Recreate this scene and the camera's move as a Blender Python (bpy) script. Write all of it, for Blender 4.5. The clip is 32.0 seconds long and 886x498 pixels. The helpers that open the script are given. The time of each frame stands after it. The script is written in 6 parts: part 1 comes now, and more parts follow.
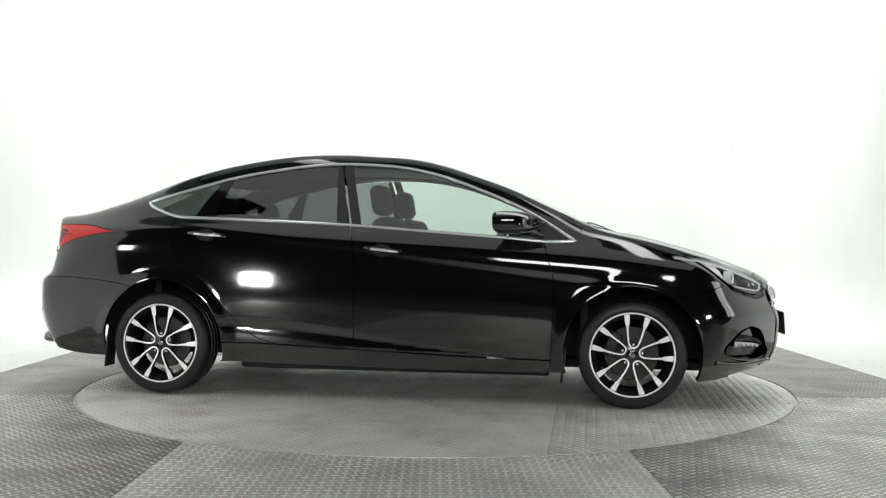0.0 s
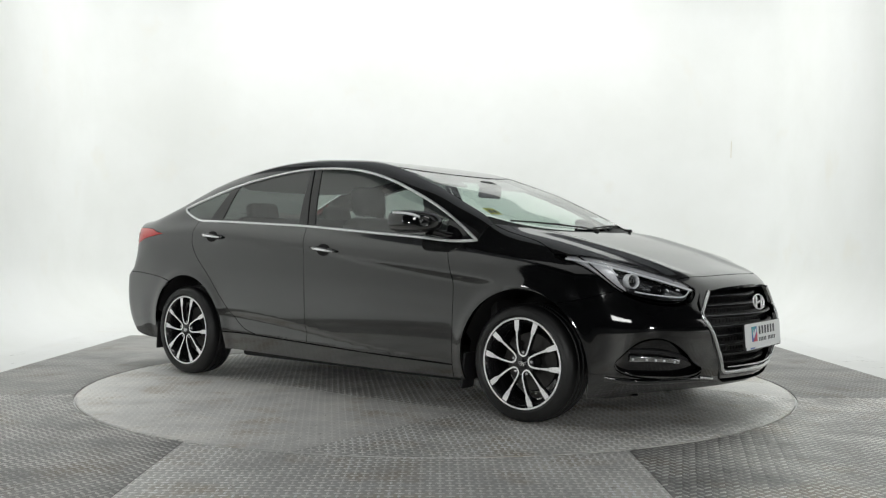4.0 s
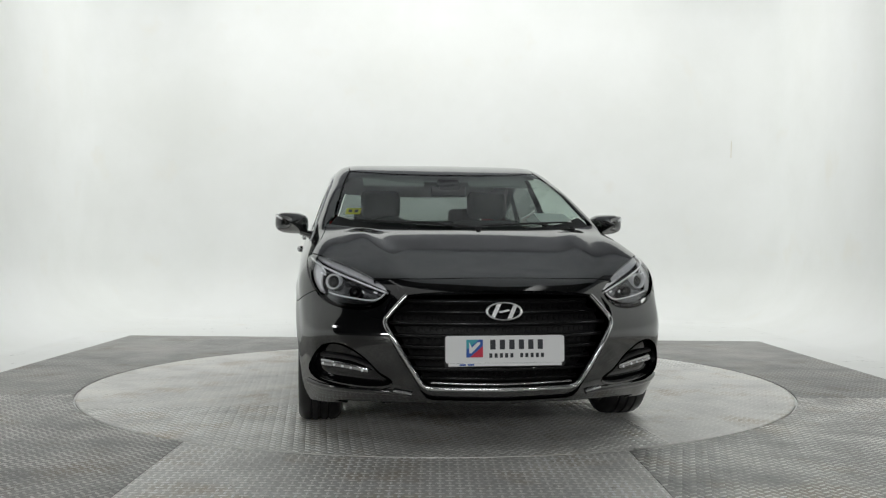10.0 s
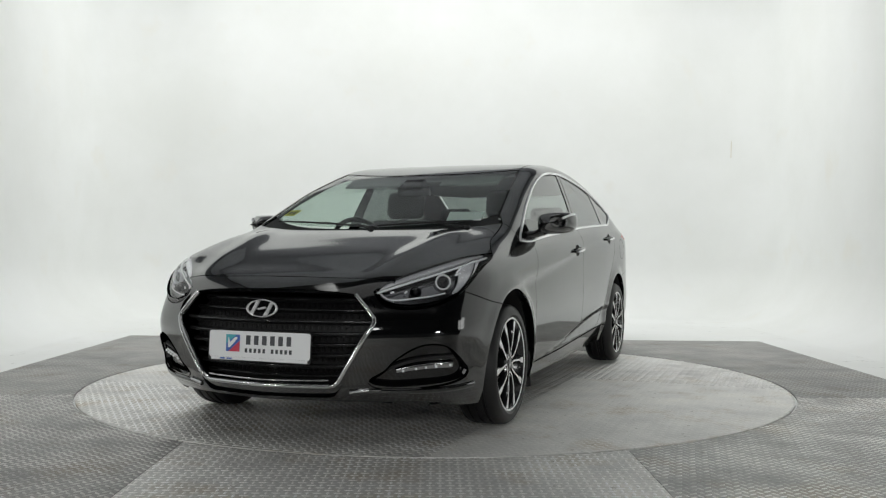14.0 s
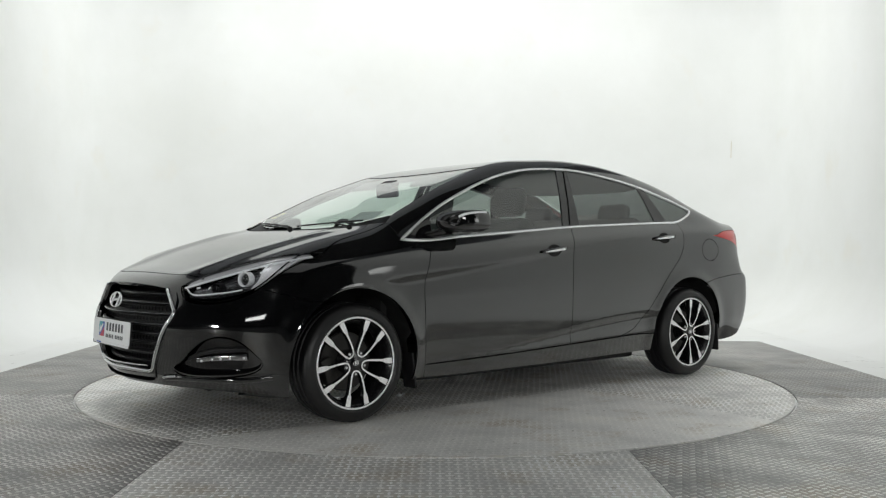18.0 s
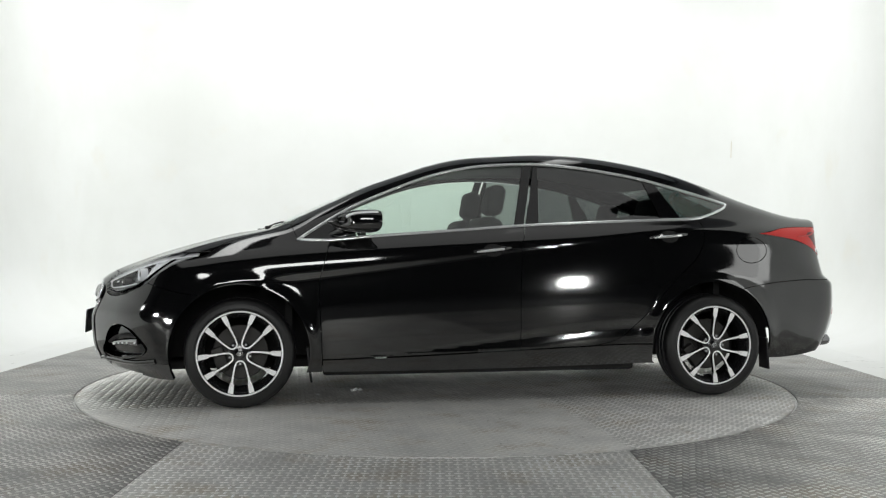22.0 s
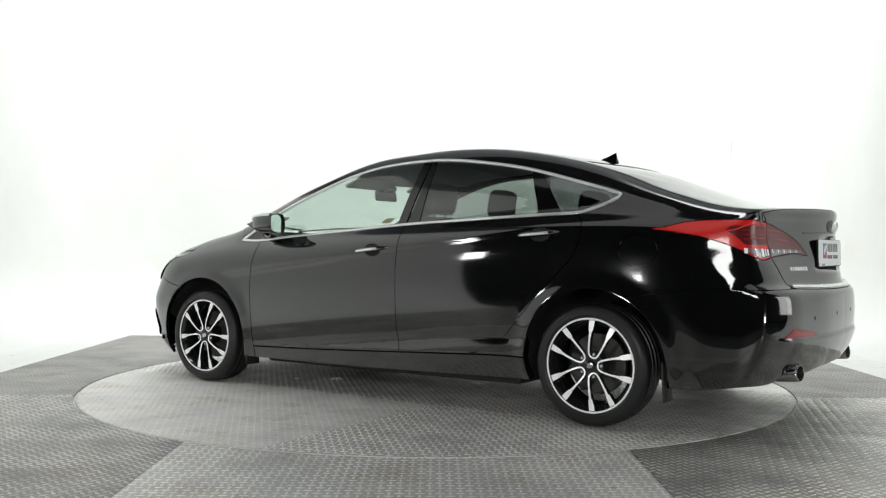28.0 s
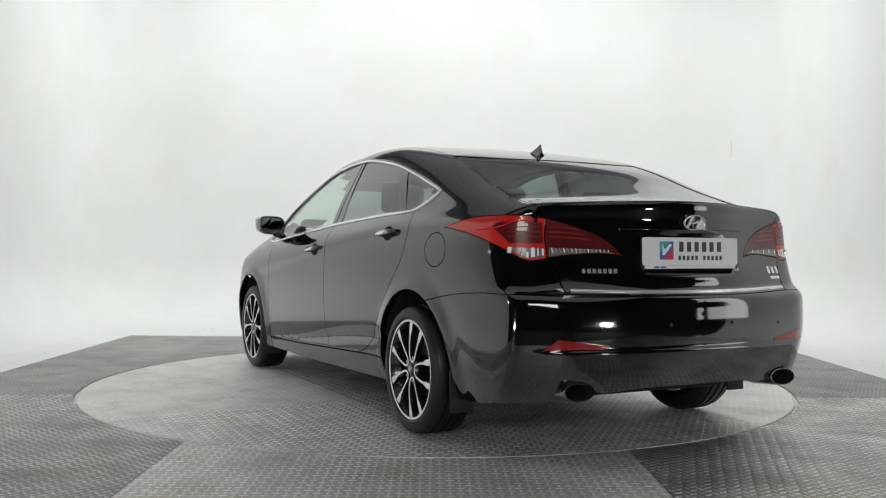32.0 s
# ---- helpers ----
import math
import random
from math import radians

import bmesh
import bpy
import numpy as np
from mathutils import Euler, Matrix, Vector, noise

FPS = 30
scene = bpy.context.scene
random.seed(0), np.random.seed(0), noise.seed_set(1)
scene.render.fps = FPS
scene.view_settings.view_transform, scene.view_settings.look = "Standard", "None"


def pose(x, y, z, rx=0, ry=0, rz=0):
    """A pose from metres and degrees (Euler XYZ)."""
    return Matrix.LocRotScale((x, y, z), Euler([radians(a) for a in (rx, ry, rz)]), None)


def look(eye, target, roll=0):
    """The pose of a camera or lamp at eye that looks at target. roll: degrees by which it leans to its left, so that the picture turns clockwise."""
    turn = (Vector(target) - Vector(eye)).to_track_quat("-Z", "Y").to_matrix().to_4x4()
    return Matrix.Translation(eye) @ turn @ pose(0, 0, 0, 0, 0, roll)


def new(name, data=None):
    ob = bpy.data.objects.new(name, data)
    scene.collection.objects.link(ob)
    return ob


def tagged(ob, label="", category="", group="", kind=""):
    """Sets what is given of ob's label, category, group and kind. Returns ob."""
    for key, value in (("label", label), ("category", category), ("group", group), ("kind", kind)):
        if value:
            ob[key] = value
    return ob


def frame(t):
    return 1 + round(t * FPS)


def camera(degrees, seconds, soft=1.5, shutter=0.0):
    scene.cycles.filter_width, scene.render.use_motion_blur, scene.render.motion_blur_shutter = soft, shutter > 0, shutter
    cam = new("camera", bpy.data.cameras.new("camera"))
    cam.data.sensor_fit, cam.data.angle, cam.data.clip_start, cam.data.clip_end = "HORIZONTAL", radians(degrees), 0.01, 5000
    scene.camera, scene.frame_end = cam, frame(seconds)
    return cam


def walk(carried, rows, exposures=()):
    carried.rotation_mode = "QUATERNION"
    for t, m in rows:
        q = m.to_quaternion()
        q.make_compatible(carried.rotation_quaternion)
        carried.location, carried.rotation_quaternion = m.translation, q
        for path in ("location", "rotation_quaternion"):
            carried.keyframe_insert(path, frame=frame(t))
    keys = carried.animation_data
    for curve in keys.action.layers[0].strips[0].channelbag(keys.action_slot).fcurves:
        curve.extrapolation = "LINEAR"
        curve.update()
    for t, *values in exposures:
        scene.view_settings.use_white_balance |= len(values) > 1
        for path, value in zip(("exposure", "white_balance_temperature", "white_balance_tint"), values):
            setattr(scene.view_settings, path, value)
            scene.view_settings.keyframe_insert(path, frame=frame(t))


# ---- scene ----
cam = camera(51.213, 32.0, soft=1.25)
EYE = (0.0, -6.147, 0.892)
STAND = look(EYE, (0.0404, 0.0, 0.8782), 0.26)
walk(cam, [(0.0, STAND), (32.0, STAND)], exposures=[(0.0, 0.52), (2.2, 0.42), (3.2, 0.24), (6.0, 0.15), (8.5, 0.05), (11.0, 0.0), (14.0, 0.0), (17.0, 0.1), (20.0, 0.10), (22.0, 0.30), (23.5, 0.52), (26.0, 0.52), (28.5, 0.48), (30.0, 0.05), (32.0, 0.03)])

# ---- light: the white booth walls are washed from lamp rows over the view; the hall behind the camera is dark ----
world = bpy.data.worlds.new("world")
scene.world = world
world.use_nodes = True
world.node_tree.nodes["Background"].inputs[0].default_value = (0.8, 0.9, 1.0, 1)
world.node_tree.nodes["Background"].inputs[1].default_value = 0.005


def area(name, at, target, sx, sy, watts, spread=180.0, colour=(0.985, 1.0, 0.98)):
    lamp = bpy.data.lights.new(name, "AREA")
    lamp.shape, lamp.size, lamp.size_y, lamp.energy, lamp.color = "RECTANGLE", sx, sy, watts, colour
    lamp.spread = radians(spread)
    ob = new(name, lamp)
    ob.matrix_world = look(at, target)
    return ob


# lamp rows under the roof, each turned to its wall, with a grid that keeps their light off the car
area("wall_lamp_row", (0.0, 3.7, 5.5), (0.0, 6.3, 2.0), 6.5, 0.7, 110, 138)
for side in (-1, 1):
    area("wall_lamp_row", (side * 2.0, 1.2, 5.5), (side * 4.3, 1.2, 1.75), 8.6, 0.7, 69, 105)
# a broad soft panel over the open side
area("ceiling_panel", (0.0, -4.6, 5.7), (0.0, -4.59, 0.0), 9.0, 4.4, 46)
# added fill behind the camera, unseen: brightens plates, wheels and headlamps from the front
area("front_fill", (0.0, -8.2, 2.1), (0.0, -1.0, 0.7), 3.0, 0.8, 80)
# low lamps on both sides of the open front: small bright ones, and a tall softbox on the right
area("spot_lamp", (-3.8, -5.2, 0.34), (0.0, 0.0, 0.6), 0.36, 0.24, 26)
area("spot_lamp", (3.5, -5.9, 0.34), (0.6, 0.0, 0.6), 0.3, 0.22, 14)
area("spot_lamp", (-4.05, -3.1, 1.15), (0.0, -1.6, 0.6), 0.26, 0.40, 4)
area("softbox", (4.05, -3.0, 1.1), (0.0, -1.6, 0.6), 0.75, 1.2, 5.5)


# ---- the car's skin as one smooth function: positive inside, zero on the paint ----
# Car space: x forward from the middle of the wheelbase, y to the car's left, z up from the ground.
def spline(*keys):
    """A smooth curve through (x, value) keys, straight beyond its ends."""
    keys = sorted(keys)
    xs, ys = np.array([k[0] for k in keys], float), np.array([k[1] for k in keys], float)
    n = len(xs)
    h = np.diff(xs)
    a, b = np.eye(n), np.zeros(n)
    for i in range(1, n - 1):
        a[i, i - 1:i + 2] = h[i - 1], 2 * (h[i - 1] + h[i]), h[i]
        b[i] = 6 * ((ys[i + 1] - ys[i]) / h[i] - (ys[i] - ys[i - 1]) / h[i - 1])
    m = np.linalg.solve(a, b)
    s0 = (ys[1] - ys[0]) / h[0] - h[0] * (2 * m[0] + m[1]) / 6
    s1 = (ys[-1] - ys[-2]) / h[-1] + h[-1] * (2 * m[-1] + m[-2]) / 6

    def value(x):
        x = np.asarray(x, float)
        i = np.clip(np.searchsorted(xs, x) - 1, 0, n - 2)
        l, u, w = xs[i + 1] - x, x - xs[i], h[i]
        mid = (m[i] * l ** 3 + m[i + 1] * u ** 3) / (6 * w) + (ys[i] / w - m[i] * w / 6) * l + (ys[i + 1] / w - m[i + 1] * w / 6) * u
        return np.where(x < xs[0], ys[0] + s0 * (x - xs[0]), np.where(x > xs[-1], ys[-1] + s1 * (x - xs[-1]), mid))
    return value


WHEEL_X, WHEEL_R, ARCH_R = 1.385, 0.304, 0.378
TOP = spline((2.42, 0.5978), (2.3, 0.6706), (2.15, 0.7518), (2, 0.7994), (1.8, 0.863), (1.6, 0.9175), (1.4, 0.9684), (1.26, 1.005), (1.14, 1.063), (0.98, 1.136), (0.79, 1.22), (0.6, 1.288), (0.42, 1.347), (0.23, 1.4), (0.05, 1.433), (-0.14, 1.45), (-0.33, 1.464), (-0.52, 1.465), (-0.71, 1.453), (-0.9, 1.427), (-1.08, 1.395), (-1.27, 1.352), (-1.46, 1.295), (-1.65, 1.224), (-1.84, 1.159), (-2.03, 1.105), (-2.2, 1.085), (-2.42, 1.088))
CROWN = spline((2.4, 0.1267), (2, 0.08865), (1.5, 0.0346), (1.2, 0.003889), (0.8, -0.03445), (0.3, -0.001847), (-0.5, 0.04139), (-1.2, 0.03866), (-1.7, 0.04654), (-2.3, 0.03859))
SWEEP = spline((2.4, 0.06242), (1.5, -0.03714), (1.2, 0.1295), (0.9, 0.2161), (0.45, 0.1494), (0.1, -0.004161), (-0.4, -0.03788), (-0.9, -0.05543), (-1.4, -0.1477), (-2, -0.1043), (-2.4, -0.05116))
WIDTH = spline((2.4, 0.8556), (2.1, 0.9025), (1.8, 0.9218), (1.4, 0.9295), (1, 0.9305), (0.5, 0.9329), (-0.3, 0.9286), (-1, 0.9234), (-1.4, 0.9148), (-1.8, 0.9013), (-2.1, 0.8587), (-2.4, 0.8023))
BELT = spline((2.4, 0.70), (2.0, 0.80), (1.6, 0.875), (1.1, 0.928), (0.6, 0.965), (0.0, 1.002), (-0.6, 1.035), (-1.2, 1.06), (-1.8, 1.05), (-2.4, 1.02))
LEAN = spline((-0.86, 0.1099), (-0.74, 0.067), (-0.62, 0.0465), (-0.48, 0.0352), (-0.34, 0.0308), (-0.22, 0.0285), (-0.13, 0.0304), (-0.06, 0.052), (0, 0.088), (0.06, 0.111), (0.16, 0.1462), (0.3, 0.2059), (0.42, 0.2554), (0.55, 0.3366))
CREASE = spline((2.0, 0.62), (1.4, 0.69), (0.95, 0.742), (0.5, 0.796), (0.2, 0.832), (-0.2, 0.882), (-0.6, 0.925), (-1.2, 0.974), (-1.7, 0.982), (-2.2, 0.985))
FRONT = spline((0.15, 2.158), (0.22, 2.252), (0.3, 2.307), (0.42, 2.343), (0.54, 2.356), (0.64, 2.309), (0.75, 2.265), (0.9, 2.154))
NOSE_BOW = spline((-0.4, 0.05924), (0, 0.008291), (0.2, 0.03554), (0.4, 0.097), (0.55, 0.18), (0.68, 0.268), (0.78, 0.355), (0.86, 0.472), (0.93, 0.685), (1, 1.08))
REAR = spline((0.16, -2.238), (0.25, -2.338), (0.36, -2.405), (0.48, -2.441), (0.58, -2.4475), (0.645, -2.444), (0.685, -2.427), (0.705, -2.400), (0.74, -2.381), (0.84, -2.359), (0.95, -2.339), (1.0, -2.337), (1.04, -2.346), (1.08, -2.357), (1.14, -2.374))
TAIL_BOW = spline((-0.4, 0.085), (0, 0.058), (0.2, 0.0615), (0.4, 0.081), (0.55, 0.113), (0.68, 0.157), (0.78, 0.225), (0.86, 0.345), (0.92, 0.629), (1, 1.117))
TAIL_UPPER = spline((-0.4, 0.04), (0, 0.008), (0.2, 0.035), (0.4, 0.099), (0.55, 0.146), (0.68, 0.184), (0.78, 0.246), (0.86, 0.4145), (0.92, 0.6913), (1, 1.173))


def smin(a, b, k):
    h = np.maximum(k - np.abs(a - b), 0) / k
    return np.minimum(a, b) - h * h * h * k / 6


def fade(x, a, b):
    t = np.clip((x - a) / (b - a), 0, 1)
    return t * t * (3 - 2 * t)


def skin(x, y, z):
    x, y, z = np.asarray(x, float), np.abs(np.asarray(y, float)), np.asarray(z, float)
    side = WIDTH(x) - LEAN(z - BELT(x))
    below = CREASE(x) - z
    below = 0.5 * (below + np.sqrt(below * below + 0.012 ** 2))
    side = side - 0.013 * (below / 0.035) * np.exp(1 - below / 0.035) * 0.55 * fade(x, -2.1, -1.6) * (1 - fade(x, 1.3, 1.8))
    side = side + 0.022 * fade(-x, 1.72, 1.98) * fade(0.70 - z, 0.0, 0.36)
    for wx in (WHEEL_X, -WHEEL_X):
        r = np.hypot(x - wx, z - WHEEL_R)
        side = side + 0.016 * np.exp(-((r - ARCH_R) / 0.05) ** 2)
    line = 0.278 + 0.19 * fade(0.95 - x, 0.0, 2.0)
    tall = np.maximum(line - 0.262 - 0.033 * (0.94 - x), 0.02)
    low = (line - z) / tall
    side = side - 0.016 * np.minimum(tall / 0.1, 1.0) * fade(low, -0.1, 0.4) * np.clip((1.0 - low) / 0.7, 0, 1) * fade(x, -1.25, -0.85) * (1 - fade(x, 0.70, 0.95))
    top = TOP(x + SWEEP(x) * y * y) - CROWN(x) * y * y
    power = 0.045 * np.exp(-((y - 0.60 + 0.16 * (x - 1.2)) / 0.07) ** 2) * fade(x, 1.15, 1.45) * (1 - fade(x, 1.9, 2.3))
    top = top + 0.30 * power
    body = smin(side - y, (top - z) * 0.93, 0.16)
    body = smin(body, FRONT(z) - NOSE_BOW(y) - x, 0.12)
    ledge = 0.016 * (1 - fade(z, 0.452, 0.478)) * fade(z, 0.2, 0.4) * (1 - fade(y, 0.58, 0.78))
    high = fade(z, 0.62, 0.86)
    return smin(body, x - REAR(z) - TAIL_BOW(y) * (1 - high) - TAIL_UPPER(y) * high + ledge, 0.07)


def outward(p):
    """Unit normals of the skin at points p."""
    e = 0.003
    g = np.stack([skin(p[:, 0] + dx, p[:, 1] + dy, p[:, 2] + dz) - skin(p[:, 0] - dx, p[:, 1] - dy, p[:, 2] - dz)
                  for dx, dy, dz in ((e, 0, 0), (0, e, 0), (0, 0, e))], 1)
    return -g / np.maximum(np.linalg.norm(g, axis=1), 1e-9)[:, None]


def reach(o, d, depth=0.0, far=1.6):
    """Where rays from inside meet the skin (or a level below it)."""
    lo, hi = np.zeros(len(o)), np.full(len(o), far)
    for _ in range(34):
        mid = (lo + hi) / 2
        p = o + d * mid[:, None]
        inside = skin(p[:, 0], p[:, 1], p[:, 2]) > depth
        lo, hi = np.where(inside, mid, lo), np.where(inside, hi, mid)
    return o + d * lo[:, None]


HUB_Z = 0.6   # the axis from which sections are swept


class Sweep:
    """Flat charts of the skin. u, v in about metres; to_skin() lifts them, from_side() and so on give the chart's place of a drawn line."""

    def __init__(self, kind):
        self.kind = kind

    def ray(self, u, v):
        if self.kind == "section":
            a, n = v / 0.8, len(u)
            return np.stack([u, np.zeros(n), np.full(n, HUB_Z)], 1), np.stack([np.zeros(n), np.cos(a), np.sin(a)], 1)
        if self.kind == "front":
            a = u
            return np.stack([np.full(len(u), 1.2), np.zeros(len(u)), v], 1), np.stack([np.cos(a), np.sin(a), np.zeros(len(u))], 1)
        a = u
        return np.stack([np.full(len(u), -1.2), np.zeros(len(u)), v], 1), np.stack([-np.cos(a), np.sin(a), np.zeros(len(u))], 1)

    def to_skin(self, uv, depth=0.0):
        return reach(*self.ray(uv[:, 0], uv[:, 1]), depth)

    def from_points(self, p):
        if self.kind == "section":
            return np.stack([p[:, 0], 0.8 * np.arctan2(p[:, 2] - HUB_Z, p[:, 1])], 1)
        sx = 1 if self.kind == "front" else -1
        return np.stack([np.arctan2(p[:, 1], sx * p[:, 0] - 1.2), p[:, 2]], 1)


SECTION, NOSE, TAIL = Sweep("section"), Sweep("front"), Sweep("rear")


def on_side(x, z):
    """Points of the car's left side over a side-view drawing."""
    x, z = np.asarray(x, float), np.asarray(z, float)
    n = len(x)
    return reach(np.stack([x, np.zeros(n), z], 1), np.tile([0.0, 1.0, 0.0], (n, 1)))


def on_top(x, y):
    x, y = np.asarray(x, float), np.asarray(y, float)
    n = len(x)
    return reach(np.stack([x, y, np.full(n, 0.5)], 1), np.tile([0.0, 0.0, 1.0], (n, 1)))


def on_nose(y, z):
    y, z = np.asarray(y, float), np.asarray(z, float)
    n = len(y)
    return reach(np.stack([np.full(n, 1.2), y, z], 1), np.tile([1.0, 0.0, 0.0], (n, 1)))


def on_tail(y, z):
    y, z = np.asarray(y, float), np.asarray(z, float)
    n = len(y)
    return reach(np.stack([np.full(n, -1.2), y, z], 1), np.tile([-1.0, 0.0, 0.0], (n, 1)))


# ---- materials ----
def material(name, base, rough=0.5, metal=0.0, coat=0.0, coat_rough=0.03, spec=0.5, emit=None, power=0.0, transmission=0.0, ior=1.45):
    m = bpy.data.materials.new(name)
    m.use_nodes = True
    b = m.node_tree.nodes["Principled BSDF"]
    b.inputs["Base Color"].default_value = (*base, 1)
    b.inputs["Roughness"].default_value = rough
    b.inputs["Metallic"].default_value = metal
    b.inputs["Coat Weight"].default_value = coat
    b.inputs["Coat Roughness"].default_value = coat_rough
    b.inputs["Specular IOR Level"].default_value = spec
    b.inputs["Transmission Weight"].default_value = transmission
    b.inputs["IOR"].default_value = ior
    if emit:
        b.inputs["Emission Color"].default_value = (*emit, 1)
        b.inputs["Emission Strength"].default_value = power
    return m


class Nodes:
    """Short hand for building node trees."""

    def __init__(self, m):
        self.tree = m.node_tree
        self.bsdf = m.node_tree.nodes["Principled BSDF"]

    def add(self, kind, ins=(), **settings):
        n = self.tree.nodes.new(kind)
        for key, value in settings.items():
            setattr(n, key, value)
        for slot, value in dict(ins).items():
            if isinstance(value, bpy.types.NodeSocket):
                self.tree.links.new(value, n.inputs[slot])
            else:
                n.inputs[slot].default_value = value
        return n

    def math(self, op, a, b=0.0, c=0.0):
        return self.add("ShaderNodeMath", {0: a, 1: b, 2: c}, operation=op).outputs[0]

    def link(self, socket, slot):
        self.tree.links.new(socket, self.bsdf.inputs[slot])

    def noise(self, scale, detail=4.0, rough=0.6, coords="Object", vector=None):
        v = vector or self.add("ShaderNodeTexCoord").outputs[coords]
        return self.add("ShaderNodeTexNoise", {"Vector": v, "Scale": scale, "Detail": detail, "Roughness": rough}).outputs["Fac"]

    def ramp(self, fac, *stops):
        n = self.add("ShaderNodeValToRGB", {0: fac})
        e = n.color_ramp.elements
        while len(e) < len(stops):
            e.new(0.5)
        for el, (pos, col) in zip(e, stops):
            el.position, el.color = pos, (*col, 1) if len(col) == 3 else col
        return n.outputs[0]

    def bump(self, height, strength=0.3, distance=0.002, normal=None):
        ins = {"Height": height, "Strength": strength, "Distance": distance}
        if normal:
            ins["Normal"] = normal
        return self.add("ShaderNodeBump", ins).outputs[0]


def worn(name, base, rough, metal=0.0, scale=40.0, amount=0.12, bump=0.0, **more):
    """A surface with uneven tone and gloss at two scales."""
    m = material(name, base, rough, metal, **more)
    n = Nodes(m)
    f = n.math("ADD", n.math("MULTIPLY", n.noise(scale), 0.6), n.math("MULTIPLY", n.noise(scale / 9), 0.4))
    lo, hi = tuple(c * (1 - amount) for c in base), tuple(min(1, c * (1 + amount)) for c in base)
    n.link(n.ramp(f, (0.3, lo), (0.7, hi)), "Base Color")
    n.link(n.math("ADD", n.math("MULTIPLY", f, 0.2), rough - 0.1), "Roughness")
    if bump:
        n.link(n.bump(f, bump), "Normal")
    return m


def car_paint():
    m = material("black_paint", (0.0035, 0.0037, 0.004), 0.32, 0.0, coat=1.0, coat_rough=0.012, spec=0.0)
    m.node_tree.nodes["Principled BSDF"].inputs["Coat IOR"].default_value = 2.3
    n = Nodes(m)
    slant = n.add("ShaderNodeLayerWeight", {"Blend": 0.5}).outputs["Facing"]
    n.link(n.math("MINIMUM", 1.0, n.math("ADD", n.math("MULTIPLY", slant, 1.1), 0.42)), "Coat Weight")
    flake = n.noise(2600.0, 1.0)
    n.link(n.ramp(flake, (0.45, (0.0025, 0.0027, 0.003)), (0.8, (0.007, 0.0072, 0.008))), "Base Color")
    smear = n.noise(7.0, 5.0)
    n.link(n.math("ADD", n.math("MULTIPLY", smear, 0.05), 0.035), "Coat Roughness")
    peel = n.bump(n.noise(90.0, 2.0), 0.012, 0.002)
    n.tree.links.new(peel, n.bsdf.inputs["Coat Normal"])
    return m


def steel_floor(name, tone, dust_pale=0.0, bar=False):
    """Worn grey steel: the flat sheet with dirt in it, or the raised tread bars that feet and tyres have rubbed bright."""
    m = material(name, (tone,) * 3, 0.42, 1.0 - 0.45 * dust_pale, spec=0.45)
    n = Nodes(m)
    dirt = n.noise(0.9, 6.0, 0.65)
    patch = n.noise(3.7, 5.0, 0.7)
    fine = n.noise(60.0, 4.0, 0.75)
    tone_mix = n.math("ADD", n.math("ADD", n.math("MULTIPLY", dirt, 0.45), n.math("MULTIPLY", patch, 0.25)), n.math("MULTIPLY", fine, 0.30))
    shade = lambda k, w=1.0: (tone * k, tone * k * (1.0 - 0.012 * w), tone * k * (1.0 - 0.04 * w))
    low = n.ramp(tone_mix, (0.34, shade(0.36 + 0.35 * dust_pale)), (0.5, shade(0.62 + 0.3 * dust_pale)), (0.62, shade(1.0, 2.0)))
    stain = n.ramp(n.noise(2.3, 5.0, 0.65), (0.52, (0, 0, 0)), (0.68, (0.75, 0.75, 0.75)))
    low = n.add("ShaderNodeMixRGB", {"Fac": stain, "Color1": low, "Color2": (tone * 0.62, tone * 0.54, tone * 0.44, 1)}).outputs[0]
    scuff = n.math("GREATER_THAN", n.noise(22.0, 3.0, 0.6), 0.68)
    top = low
    if bar:
        # besides wear, lighter bars over a darker sheet put relief shading into the colour
        high = n.ramp(tone_mix, (0.38, shade(0.90)), (0.5, shade(1.35 - 0.4 * dust_pale)), (0.62, shade(1.6 - 0.6 * dust_pale)))
        wear = n.math("MINIMUM", 1.0, n.math("MAXIMUM", n.math("SUBTRACT", n.math("MULTIPLY", patch, 3.2), 0.8), 0.2))
        top = n.add("ShaderNodeMixRGB", {"Fac": wear, "Color1": low, "Color2": high}).outputs[0]
    top = n.add("ShaderNodeMixRGB", {"Fac": n.math("MULTIPLY", scuff, 0.5), "Color1": top, "Color2": (tone * 0.34, tone * 0.31, tone * 0.27, 1)}).outputs[0]
    n.link(top, "Base Color")
    n.link(n.math("ADD", n.math("MULTIPLY", fine, 0.25), (0.32 if bar else 0.36) + 0.12 * dust_pale), "Roughness")
    n.link(n.bump(fine, 0.25, 0.001), "Normal")
    return m


